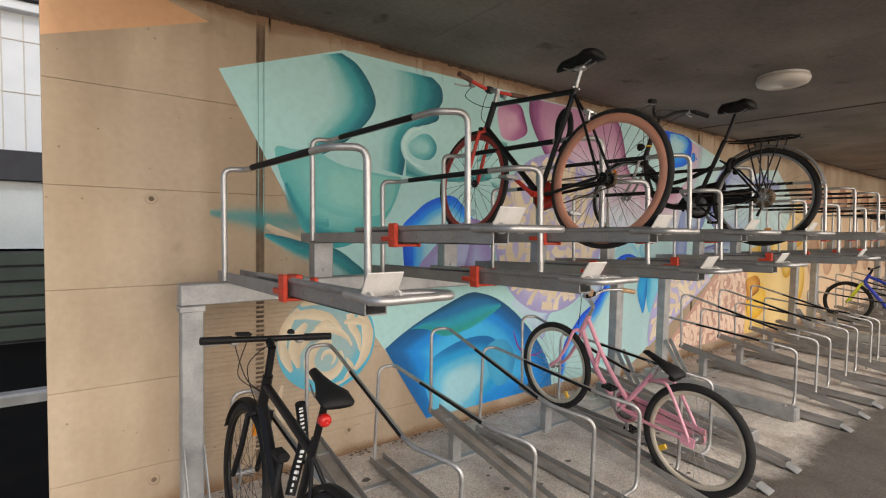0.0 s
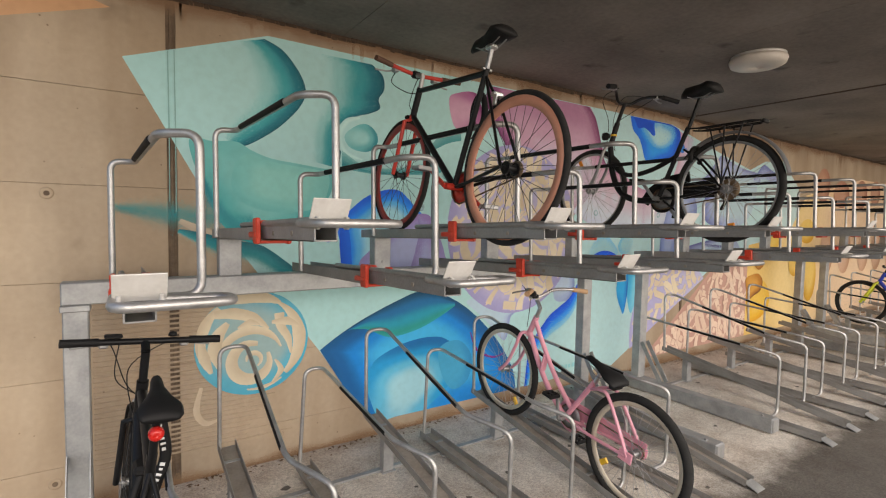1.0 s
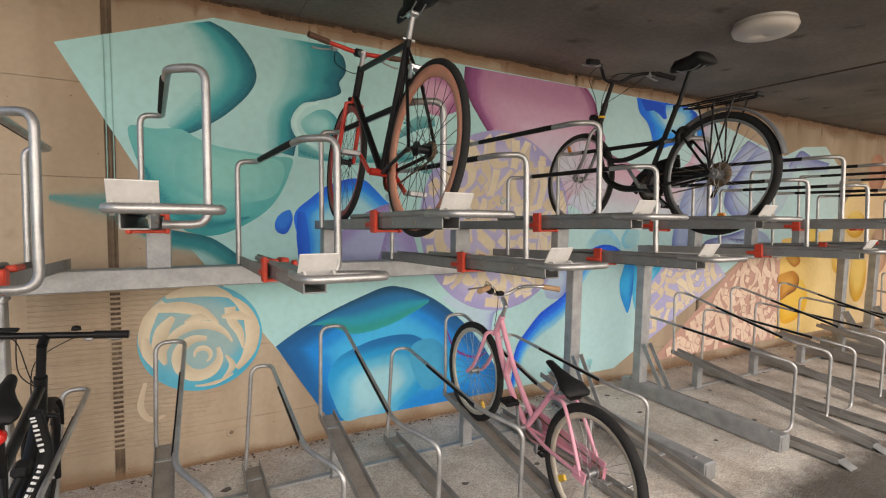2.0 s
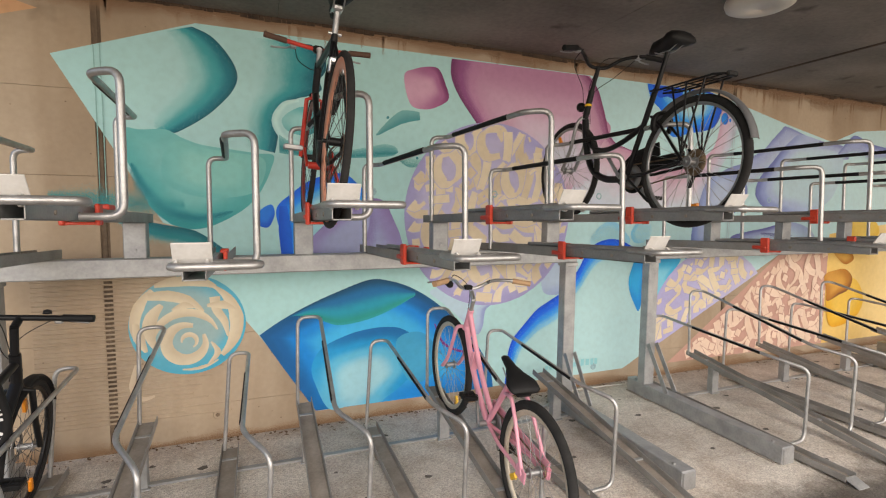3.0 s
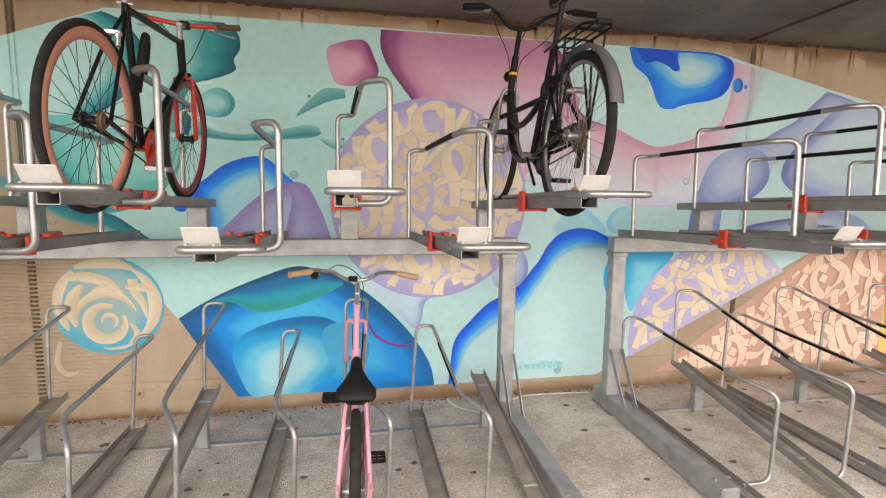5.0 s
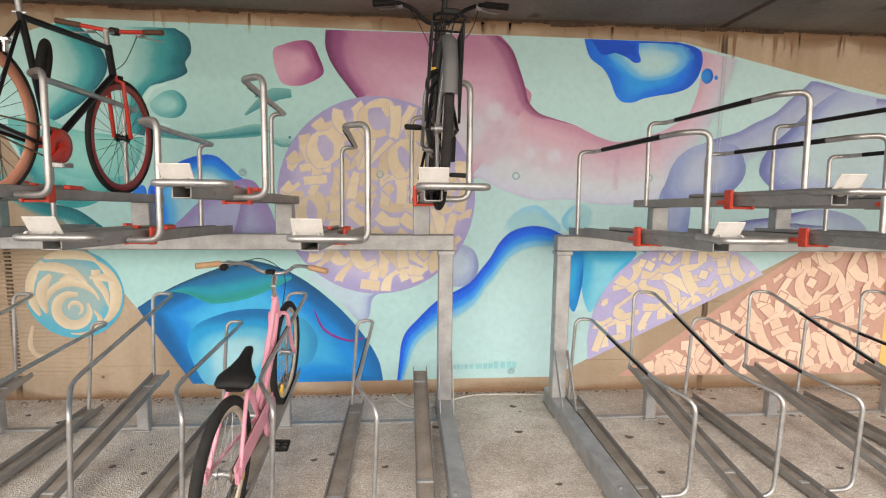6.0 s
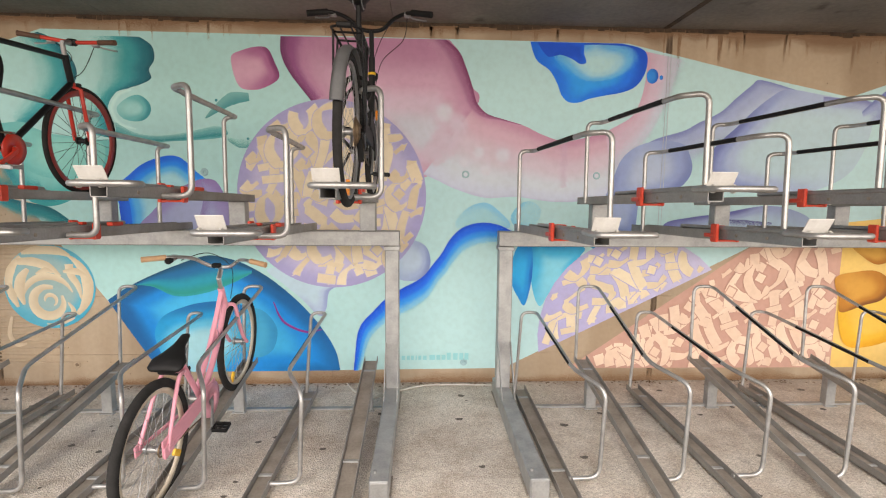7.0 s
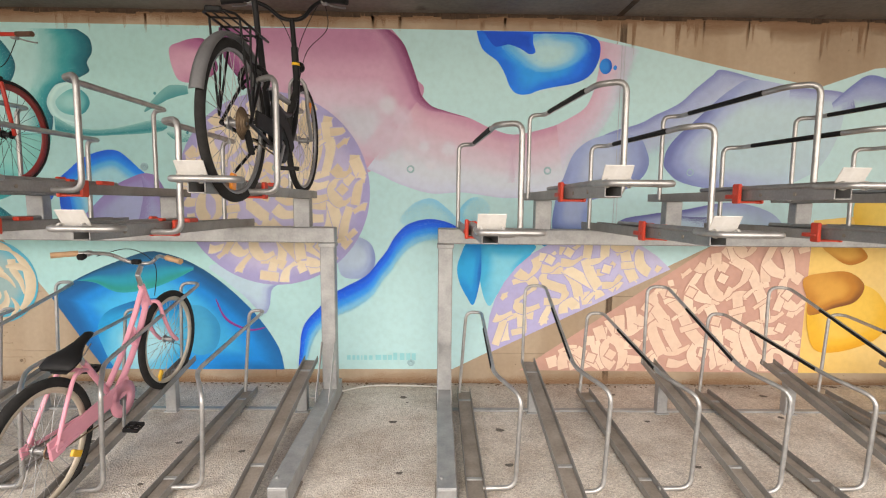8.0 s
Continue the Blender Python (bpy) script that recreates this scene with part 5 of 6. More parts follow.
def upper_tray():
    t = thing("upper_bicycle_tray", "grey steel slide-out upper bicycle tray with red catches", "bicycle tray", group="upper trays")
    rail = part("fixed_rail", channel((0, 0.17, 0), (0, -0.93, 0), 0.126, 0.055), M_TRAY, t)
    part("floor_strip", Geo().box((-0.045, -0.9, 0.006), (0.045, 0.15, 0.012), 0.001), M_DIRT, rail)
    sl = channel((0, -0.62, 0.004), (0, -1.585, 0.004), 0.074, 0.058)
    sl.box((-0.034, -1.58, 0.05), (-0.012, -0.9, 0.066), 0.004)
    sl.box((0.012, -1.58, 0.05), (0.034, -0.9, 0.066), 0.004)
    sl.tube([(-0.036, -0.55, 0.068), (-0.036, -1.6, 0.068)], 0.0125, 8)
    slider = part("slider", sl, M_SLIDE, t)
    for yy in (-1.12, -1.36):
        for s in (-1, 1):
            part("rivet", Geo().cyl((s * 0.036, yy, 0.03), (s * 0.041, yy, 0.03), 0.009, 10), M_DIRT, slider)
    c = Geo()
    c.box((-0.072, -0.99, -0.014), (-0.052, -0.93, 0.092), 0.005)
    c.box((-0.076, -0.975, 0.012), (-0.05, -0.87, 0.036), 0.005)
    c.box((0.052, -0.99, -0.014), (0.07, -0.935, 0.075), 0.005)
    c.box((-0.062, -0.98, -0.012), (0.062, -0.93, 0.0), 0.003)
    c.box((-0.06, -0.975, 0.066), (-0.005, -0.935, 0.082), 0.004)
    part("catch", c, M_RED, t, "red catch clamp")
    part("lever", Geo().box((0.03, -0.83, 0.055), (0.066, -0.72, 0.078), 0.005), M_RED, t, "red release lever")
    pl = Geo().bar((0.0, -1.6, 0.062), (0.0, -1.645, 0.132), 0.118, 0.005, 0.0015)
    part("number_plate", pl, M_CARD, t, "blank pale metal plate")
    hd = fillet([(-0.055, -1.5, 0.062), (-0.058, -1.7, 0.058), (0.205, -1.7, 0.058), (0.205, -1.6, 0.058), (0.03, -1.59, 0.062)], 0.05, 5)
    handle = part("pull_handle", Geo().tube(hd, 0.0135, 8), M_TUBE, t)
    for x in (-0.045, 0.045):
        part("plate_clip", Geo().ring((x, -1.635, 0.06), [(0.016, -0.005), (0.02, -0.005), (0.02, 0.005), (0.016, 0.005)], 14), M_CARD, handle)
    hp = fillet([(-0.072, -0.05, 0.01), (-0.072, -0.05, 0.605), (0.03, -0.07, 0.605), (0.075, -1.09, 0.577), (0.195, -1.165, 0.577), (0.195, -1.165, 0.02), (0.05, -1.165, 0.02)], 0.055, 5)
    hoop = part("guard_hoop", Geo().tube(hp, 0.0152, 10), M_TUBE, t)
    a, b = Vector((0.029, -0.22, 0.601)), Vector((0.0605, -0.93, 0.5815))
    part("rubber_strip", Geo().tube([a, a.lerp(b, 0.5), b], 0.0148, 10), M_SLEEVE, hoop, "black rubber strip on the bicycle side")
    return t


def lower_tray(high, guard=True):
    t = thing("lower_bicycle_tray", "dusty grey steel bicycle channel with bent tubular guard on paving" if not high
              else "dusty grey steel bicycle channel raised on a leg, " + ("tubular guard" if guard else "no guard"), "bicycle tray", group="lower trays")
    zr = 0.285 if high else 0.03
    part("channel", channel((0, 0.03, 0.012), (0, 1.72, zr), 0.105, 0.045), M_TRAY, t)
    st = Geo().bar((0, 0.05, 0.021), (0, 1.7, zr + 0.009), 0.09, 0.004, 0.001)
    part("floor_strip", st, M_DIRT, t, "brown dirty channel floor")
    part("foot_plate", Geo().bar((0, -0.045, 0.004), (0, 0.04, 0.036), 0.1, 0.006, 0.001), M_GALV, t)
    zl = 0.012 + (zr - 0.012) * (1.45 - 0.03) / 1.69
    part("leg", Geo().box((-0.038, 1.42, -0.002), (0.038, 1.48, zl + 0.004), 0.003), M_GALV, t)
    part("leg_foot", Geo().box((-0.05, 1.405, -0.002), (0.05, 1.495, 0.008), 0.002), M_GALV, t)
    for k in (0.55, 1.55):
        z = 0.012 + (zr - 0.012) * (k - 0.03) / 1.69
        part("cross_strap", Geo().box((-0.046, k - 0.012, z + 0.008), (0.046, k + 0.012, z + 0.018), 0.002), M_GALV, t)
    if not guard:
        return t
    if high:
        hp = [(-0.045, 1.69, zr + 0.01), (-0.035, 1.72, 0.905), (0.118, 1.72, 0.905), (0.065, 0.66, 0.65), (0.2, 0.43, 0.6), (0.18, 0.42, 0.045), (0.04, 0.42, 0.04)]
    else:
        hp = [(-0.035, 1.69, zr + 0.01), (0.01, 1.72, 0.69), (0.13, 1.72, 0.69), (0.11, 0.66, 0.61), (0.235, 0.46, 0.56), (0.215, 0.45, 0.045), (0.04, 0.45, 0.04)]
    hoop = part("guard_hoop", Geo().tube(fillet(hp, 0.065, 6), 0.0125, 10), M_TUBE, t)
    a, b, o = Vector(hp[2]), Vector(hp[3]), Vector((-0.006, 0, -0.001))
    part("rubber_strip", Geo().tube([a.lerp(b, 0.34) + o, a.lerp(b, 0.6) + o, a.lerp(b, 0.93) + o], 0.0108, 10), M_SLEEVE, hoop, "black rubber strip on the bicycle side")
    return t


frame0 = rack_frame()
for i in range(4):
    spacer(frame0, 1.385 + 0.96 * i - 0.615)
frame0.matrix_basis = pose(MODULES[0][0], 0, 0)
for x0, _ in MODULES[1:]:
    copy_thing(frame0, pose(x0, 0, 0))
up0, lo0, hi0, end0 = upper_tray(), lower_tray(False), lower_tray(True), lower_tray(True, False)
first = True
for x0, lane in MODULES:
    for i in range(4):
        xl, xh = lane + 0.96 * i, lane + (0.485 if x0 < 1 else 0.505) + 0.96 * i
        spots = [(up0, pose(xl, 3.33, 1.3595, -2.4)), (up0, pose(xh, 3.33, 1.5725, -1.95)), (lo0, pose(xl, 1.74, 0)), (hi0 if i < 3 else end0, pose(xh, 1.74, 0))]
        for ob, m in spots:
            if first and ob.matrix_basis == Matrix():
                ob.matrix_basis = m
            else:
                copy_thing(ob, m)
    first = False


# ---- bicycles ----
def wheel(parent, name, y, z, R, rim_mat, tyre_mat, spoke_mat, rim_deep=0.03, tyre=0.02, spokes=28, turn=0.0, cass=0.0, disc=False, label="", hub_mat=None):
    rr = R - tyre * 1.6
    rim = Geo().ring((0, y, z), [(rr, -0.011), (rr + 0.004, 0.0), (rr, 0.011), (rr - rim_deep, 0.007), (rr - rim_deep - 0.004, 0.0), (rr - rim_deep, -0.007)], 48)
    w = part(name, rim, rim_mat, parent, label)
    prof = [(R - tyre + tyre * math.cos(k * math.pi / 5), tyre * 0.92 * math.sin(k * math.pi / 5)) for k in range(10)]
    part("tyre", Geo().ring((0, y, z), prof, 56), tyre_mat, w)
    hub = Geo().cyl((-0.05, y, z), (0.05, y, z), 0.009, 10)
    for s in (-1, 1):
        hub.cyl((s * 0.024, y, z), (s * 0.034, y, z), 0.026 if not cass else 0.03, 16)
    hub.cyl((-0.03, y, z), (0.03, y, z), 0.017, 12)
    part("hub", hub, hub_mat or M_DULL, w)
    sp = Geo()
    for k in range(spokes):
        a = 2 * math.pi * k / spokes + turn
        s = 1 if k % 2 else -1
        b = a + (0.42 if (k // 2) % 2 else -0.42)
        sp.tube([(s * 0.029, y + 0.026 * math.cos(b), z + 0.026 * math.sin(b)), (0, y + (rr - rim_deep) * math.cos(a), z + (rr - rim_deep) * math.sin(a))], 0.0013, 4, caps=False)
    part("spokes", sp, spoke_mat, w)
    if cass:
        cs = Geo()
        for i in range(6):
            q = cass * (1 - 0.1 * i)
            cs.ring((0.03 + 0.004 * i, y, z), [(0.012, -0.001), (q, -0.001), (q, 0.001), (0.012, 0.001)], 24)
        part("sprockets", cs, M_CHAIN, w)
    if disc:
        part("brake_disc", Geo().ring((-0.042, y, z), [(0.05, -0.001), (0.08, -0.001), (0.08, 0.001), (0.05, 0.001)], 28), M_DULL, w)
    return w


def saddle(parent, y, z, length=0.27, width=0.15, tilt=0.0, material=None, tall=1.0):
    rings = []
    for t, w, h, dz in ((0.0, 0.8, 0.012, -0.01), (0.05, 0.98, 0.021, -0.002), (0.22, 1.0, 0.028, 0.003), (0.45, 0.62, 0.027, 0.0), (0.65, 0.36, 0.027, 0.002), (0.9, 0.27, 0.025, 0.004), (1.0, 0.16, 0.014, -0.004)):
        yy = y - length * 0.45 + length * t
        ring = []
        for k in range(12):
            a = 2 * math.pi * k / 12
            zz = math.sin(a) * h * tall * (1.0 if math.sin(a) > 0 else 0.55)
            ring.append((math.cos(a) * width / 2 * w, yy, z + dz + zz + (t - 0.4) * tilt))
        rings.append(ring)
    s = part("saddle", Geo().loft(rings), material or M_PLASTIC, parent)
    rl = Geo()
    for q in (-0.022, 0.022):
        rl.tube([(q, y - 0.09, z - 0.016), (q, y - 0.03, z - 0.042), (q, y + 0.05, z - 0.042), (q * 0.6, y + 0.12, z - 0.012)], 0.0035, 6)
    part("saddle_rails", rl, M_DULL, s)
    return s


def crank(parent, y, z, angle, ring=0.09, arm=0.17, arm_mat=None, ring_mat=None, guard=None):
    c = Geo().ring((0.048, y, z), [(0.02, -0.002), (ring, -0.002), (ring, 0.002), (0.02, 0.002)], 30).cyl((-0.06, y, z), (0.062, y, z), 0.018, 14)
    cr = part("chainring", c, ring_mat or M_DULL, parent)
    a = radians(angle)
    for s in (1, -1):
        ey, ez = y + s * arm * math.cos(a), z + s * arm * math.sin(a)
        part("crank_arm", Geo().bar((s * 0.066, y, z), (s * 0.072, ey, ez), 0.024, 0.013, 0.003, (1, 0, 0)), arm_mat or M_DULL, cr)
        p = Geo().box((s * 0.082 - 0.0 if s > 0 else -0.172, ey - 0.04, ez - 0.012), (0.172 if s > 0 else -0.082, ey - 0.026, ez + 0.012), 0.003)
        p.box((min(s * 0.082, s * 0.172), ey + 0.026, ez - 0.012), (max(s * 0.082, s * 0.172), ey + 0.04, ez + 0.012), 0.003)
        for q in (0.085, 0.127, 0.169):
            p.box((s * q - 0.006, ey - 0.035, ez - 0.008), (s * q + 0.006, ey + 0.035, ez + 0.008), 0.002)
        p.cyl((s * 0.07, ey, ez), (s * 0.165, ey, ez), 0.007, 8)
        part("pedal", p, M_PLASTIC if arm_mat is None else M_DULL, parent)
    return cr


def chain(parent, y0, z0, r0, y1, z1, r1, x=0.042):
    G = Geo()
    pts = [(x, y0, z0 + r0), (x, y1, z1 + r1)]
    pts += [(x, y1 - r1 * math.sin(k * math.pi / 6), z1 + r1 * math.cos(k * math.pi / 6)) for k in range(1, 6)] if y1 < y0 else []
    pts += [(x, y1, z1 - r1), (x, y0, z0 - r0)]
    pts += [(x, y0 + r0 * math.sin(k * math.pi / 6), z0 - r0 * math.cos(k * math.pi / 6)) for k in range(1, 6)]
    G.tube(pts, 0.0045, 6, closed=True)
    return part("chain", G, M_CHAIN, parent)


def tubes(items, seg=12):
    G = Geo()
    for pts, r in items:
        G.tube(pts, r, seg)
    return G


def side_reflector(w, y, z, R, ang, material, wide=0.03):
    a = radians(ang)
    g = Geo().bar((0.006, y + (R - 0.13) * math.cos(a), z + (R - 0.13) * math.sin(a)), (0.006, y + (R - 0.055) * math.cos(a), z + (R - 0.055) * math.sin(a)), wide, 0.018, 0.004, (1, 0, 0))
    part("reflector", g, material, w)


def bars(parent, pts, r, metal, grips, grip_mat, grip_r=0.0165):
    h = part("handlebar", Geo().tube(pts, r, 10), metal, parent)
    for a, b in grips:
        part("grip", Geo().tube([a, Vector(a).lerp(Vector(b), 0.5), b], [grip_r, grip_r * 0.94, grip_r], 12), grip_mat, h)
    return h


def lever(parent, x, y, z, s):
    G = Geo().tube(curve([(x, y, z), (x + s * 0.03, y + 0.035, z - 0.012), (x + s * 0.09, y + 0.04, z - 0.02), (x + s * 0.12, y + 0.035, z - 0.022)], 4), 0.0055, 6)
    G.box((x - 0.018, y - 0.012, z - 0.018), (x + 0.018, y + 0.03, z + 0.012), 0.006)
    part("brake_lever", G, M_DULL, parent)


def cables(parent, paths, r=0.0026):
    for p in paths:
        part("brake_cable", Geo().tube(curve(p, 6), r, 5), M_PLASTIC, parent)


def red_bike(m):
    t = thing("bicycle", "black bicycle with salmon rear rim, red fork on upper tray", "bicycle", m, "parked bicycles")
    R, B = 0.357, 1.07
    wheel(t, "rear_wheel", 0, R, R, M_SALMON, M_TYRE, M_DSPOKE, 0.042, 0.016, 32, cass=0.04, label="salmon painted deep rim", hub_mat=M_BLACK)
    wheel(t, "front_wheel", B, R, R, M_REDRIM, M_TYRE, M_DSPOKE, 0.036, 0.0165, 28, 0.1, label="dark red painted rim", hub_mat=M_BLACK)
    bb, st, hb, ht = (0, 0.44, 0.275), (0, 0.262, 0.865), (0, 0.972, 0.72), (0, 0.918, 0.885)
    part("frame", tubes([([bb, st], 0.0155), ([bb, hb], 0.018), ([(0, 0.268, 0.845), (0, 0.925, 0.868)], 0.0155), ([hb, ht], 0.0205),
                         ([bb, (0.03, 0.3, 0.29), (0.062, 0.0, R)], 0.009), ([bb, (-0.03, 0.3, 0.29), (-0.062, 0.0, R)], 0.009),
                         ([(0, 0.265, 0.83), (0.035, 0.15, 0.65), (0.062, 0.0, R)], 0.0075), ([(0, 0.265, 0.83), (-0.035, 0.15, 0.65), (-0.062, 0.0, R)], 0.0075)]), M_BLACK, t)
    part("fork", tubes([([(0, 0.972, 0.725), (0, 0.983, 0.69)], 0.021)] + [([(0, 0.983, 0.7), (s * 0.045, 0.992, 0.685), (s * 0.048, 1.03, 0.52), (s * 0.05, B, R)], 0.0125) for s in (-1, 1)]), M_REDPAINT, t, "red fork")
    part("seat_post", Geo().cyl(st, (0, 0.24, 0.965), 0.0135), M_DULL, t)
    part("lock", Geo().tube(curve([(0.02, 0.34, 0.52), (0.045, 0.305, 0.62), (0.05, 0.32, 0.72), (0.045, 0.355, 0.76), (0.035, 0.385, 0.7), (0.028, 0.375, 0.6)], 6), 0.017, 10), M_SLEEVE, t, "black sleeved lock looped at the seat tube")
    part("seat_clamp", Geo().box((-0.024, 0.215, 0.952), (0.024, 0.27, 0.978), 0.008), M_CHROME, t, "bright saddle clamp")
    part("seat_bolt", Geo().tube([(-0.03, 0.262, 0.862), (0.03, 0.262, 0.862)], 0.007, 8), M_CHROME, t)
    saddle(t, 0.25, 1.005, 0.28, 0.15, -0.03, tall=1.5)
    part("stem", tubes([([ht, (0, 0.9, 0.955)], 0.0145), ([(0, 0.9, 0.955), (0, 0.985, 0.975)], 0.0145)]), M_DULL, t)
    part("stem_clamp", Geo().box((-0.03, 0.968, 0.955), (0.03, 1.008, 0.998), 0.01), M_BLACK, t)
    y, z = 0.99, 0.978
    bars(t, curve([(-0.29, y - 0.05, z + 0.012), (-0.15, y - 0.015, z + 0.008), (0, y, z), (0.15, y - 0.015, z + 0.008), (0.29, y - 0.05, z + 0.012)], 5), 0.0125, M_REDPAINT,
         [((s * 0.18, y - 0.022, z + 0.009), (s * 0.3, y - 0.053, z + 0.013)) for s in (-1, 1)], M_BROWN)
    for s in (-1, 1):
        lever(t, s * 0.14, y, z, s)
    cables(t, [[(0.13, y, z), (0.08, y + 0.1, z + 0.02), (0.02, y + 0.08, z - 0.15), (0, 1.0, 0.76)], [(-0.13, y, z), (-0.1, y + 0.12, z - 0.05), (-0.02, y, z - 0.12), (0, 0.8, 0.86)]])
    crank(t, 0.44, 0.275, 212, 0.085, 0.165, M_REDPAINT, M_REDPAINT)
    chain(t, 0.44, 0.275, 0.085, 0.0, R, 0.035)
    br = Geo().box((-0.03, 0.14, 0.705), (0.03, 0.175, 0.73), 0.006).box((-0.034, 0.12, 0.66), (-0.022, 0.15, 0.715), 0.004).box((0.022, 0.12, 0.66), (0.034, 0.15, 0.715), 0.004)
    part("rear_brake", br, M_CHROME, t)
    part("front_brake", Geo().box((-0.03, 0.995, 0.705), (0.03, 1.03, 0.727), 0.006), M_PLASTIC, t)
    return t


def city_bike(m):
    t = thing("bicycle", "dark step-through city bicycle with rear carrier on upper tray", "bicycle", m, "parked bicycles")
    R, B = 0.365, 1.15
    wr = wheel(t, "rear_wheel", 0, R, R, M_DULL, M_TYRE, M_SPOKE, 0.018, 0.022, 32, cass=0.075)
    wf = wheel(t, "front_wheel", B, R, R, M_DULL, M_TYRE, M_SPOKE, 0.018, 0.021, 32, 0.1)
    side_reflector(wr, 0, R, R, 258, M_ORANGE, 0.045)
    side_reflector(wf, B, R, R, 60, M_ORANGE)
    bb, hb, ht = (0, 0.5, 0.3), (0, 0.985, 0.74), (0, 0.93, 0.93)
    low = curve([(0, 0.965, 0.66), (0, 0.88, 0.53), (0, 0.74, 0.49), (0, 0.56, 0.53), (0, 0.39, 0.61)], 6)
    low2 = curve([(0, 0.98, 0.73), (0, 0.94, 0.52), (0, 0.85, 0.36), (0, 0.7, 0.29), (0, 0.5, 0.29)], 6)
    part("frame", tubes([([bb, (0, 0.31, 0.82)], 0.017), (low, 0.018), (low2, 0.024), ([hb, ht], 0.022)] +
                        [([bb, (s * 0.04, 0.3, 0.31), (s * 0.068, 0, R)], 0.0095) for s in (-1, 1)] +
                        [([(0, 0.33, 0.66), (s * 0.04, 0.2, 0.58), (s * 0.068, 0, R)], 0.008) for s in (-1, 1)]), M_BLACK, t)
    part("fork", tubes([([(0, 0.985, 0.75), (0, 0.995, 0.73)], 0.022)] + [(curve([(s * 0.02, 0.995, 0.745), (s * 0.052, 1.01, 0.69), (s * 0.055, 1.06, 0.52), (s * 0.056, B, R)], 4), 0.013) for s in (-1, 1)]), M_DULL, t, "dull grey fork")
    part("seat_post", Geo().cyl((0, 0.31, 0.8), (0, 0.24, 1.025), 0.0145), M_BLACK, t)
    saddle(t, 0.235, 1.06, 0.26, 0.2, -0.015, tall=2.1)
    part("stem", tubes([([ht, (0, 0.875, 1.08)], 0.0155)]), M_BLACK, t)
    turned = lambda x, y, z: (x, y - 0.14 * x, z)
    pts = curve([turned(*q) for q in ((-0.37, 0.7, 1.125), (-0.25, 0.75, 1.15), (-0.15, 0.83, 1.14), (-0.06, 0.88, 1.085), (0.06, 0.88, 1.085), (0.15, 0.83, 1.14), (0.25, 0.75, 1.15), (0.37, 0.7, 1.125))], 5)
    bars(t, pts, 0.0125, M_BLACK, [(turned(s * 0.26, 0.745, 1.149), turned(s * 0.38, 0.696, 1.123)) for s in (-1, 1)], M_PLASTIC, 0.019)
    for s in (-1, 1):
        lever(t, s * 0.23, 0.77 - 0.14 * s * 0.23, 1.15, s)
    cables(t, [[(0.2, 0.79, 1.15), (0.12, 0.97, 1.17), (0.03, 0.99, 1.0), (0, 0.97, 0.85)], [(-0.2, 0.79, 1.15), (-0.12, 1.0, 1.12), (-0.03, 1.0, 0.95), (0.01, 1.03, 0.78)],
               [(0.23, 0.77, 1.14), (0.2, 0.95, 1.05), (0.06, 1.0, 0.92), (0.02, 0.95, 0.7)]])
    lamp = Geo().ring((0, 1.035, 0.83), [(0.0001, -0.03), (0.02, -0.028), (0.034, 0.0), (0.034, 0.02), (0.0001, 0.022)], 16, "y")
    part("headlight", lamp, M_PLASTIC, t)
    for name, y, a, b in (("rear_mudguard", 0, 35, 166), ("front_mudguard", B, 30, 150)):
        mg = Geo().ring((0, y, R), [(R + 0.014, -0.03), (R + 0.026, -0.012), (R + 0.026, 0.012), (R + 0.014, 0.03), (R + 0.012, 0.028), (R + 0.022, 0.0), (R + 0.012, -0.028)], 26, "x", a if y == 0 else a, b)
        if y == 0:
            part(name, mg, M_GREY, t, "grey plastic mudguard")
    carr = [([(s * 0.05, 0.3, 0.8), (s * 0.065, 0.2, 0.79), (s * 0.065, -0.15, 0.8), (s * 0.03, -0.185, 0.8), (0, -0.19, 0.8)], 0.006) for s in (-1, 1)]
    carr += [([(s * 0.025, 0.22, 0.79), (s * 0.025, -0.18, 0.8)], 0.004) for s in (-1, 1)]
    carr += [([(-0.065, q, 0.795), (0.065, q, 0.795)], 0.005) for q in (0.18, 0.04, -0.1)]
    carr += [([(s * 0.065, q, 0.795), (s * 0.075, 0.0, R + 0.03)], 0.0055) for s in (-1, 1) for q in (0.12, 0.02, -0.1)]
    part("carrier", tubes(carr, 8), M_BLACK, t, "black tubular rear carrier")
    part("tail_light", Geo().box((-0.035, -0.215, 0.785), (0.035, -0.195, 0.81), 0.006), M_PLASTIC, t)
    crank(t, 0.5, 0.3, 230, 0.08)
    cg = Geo().ring((0.058, 0.5, 0.3), [(0.03, -0.004), (0.105, -0.004), (0.105, 0.006), (0.03, 0.006)], 28)
    cg.bar((0.058, 0.47, 0.36), (0.058, 0.1, 0.4), 0.016, 0.085, 0.006)
    for q, r2 in (((0.66, 0.27), (0.6, 0.36)), ((0.61, 0.35), (0.5, 0.43)), ((0.51, 0.425), (0.3, 0.47))):
        cg.bar((0.064, *q), (0.064, *r2), 0.014, 0.085, 0.005)
    part("chain_guard", cg, M_PLASTIC, t)
    part("ring_lock", Geo().ring((0, 0.235, 0.6), [(0.058, -0.014), (0.078, -0.012), (0.078, 0.012), (0.058, 0.014)], 20, "y", -40, 220), M_PLASTIC, t, "black ring lock round the rear wheel")
    part("cable_tie", Geo().ring((0, 0.958, 0.83), [(0.021, -0.008), (0.026, -0.008), (0.026, 0.008), (0.021, 0.008)], 14, "z"), M_YELLOW, t, "yellow tie round the head tube")
    chain(t, 0.5, 0.3, 0.08, 0.0, R, 0.045)
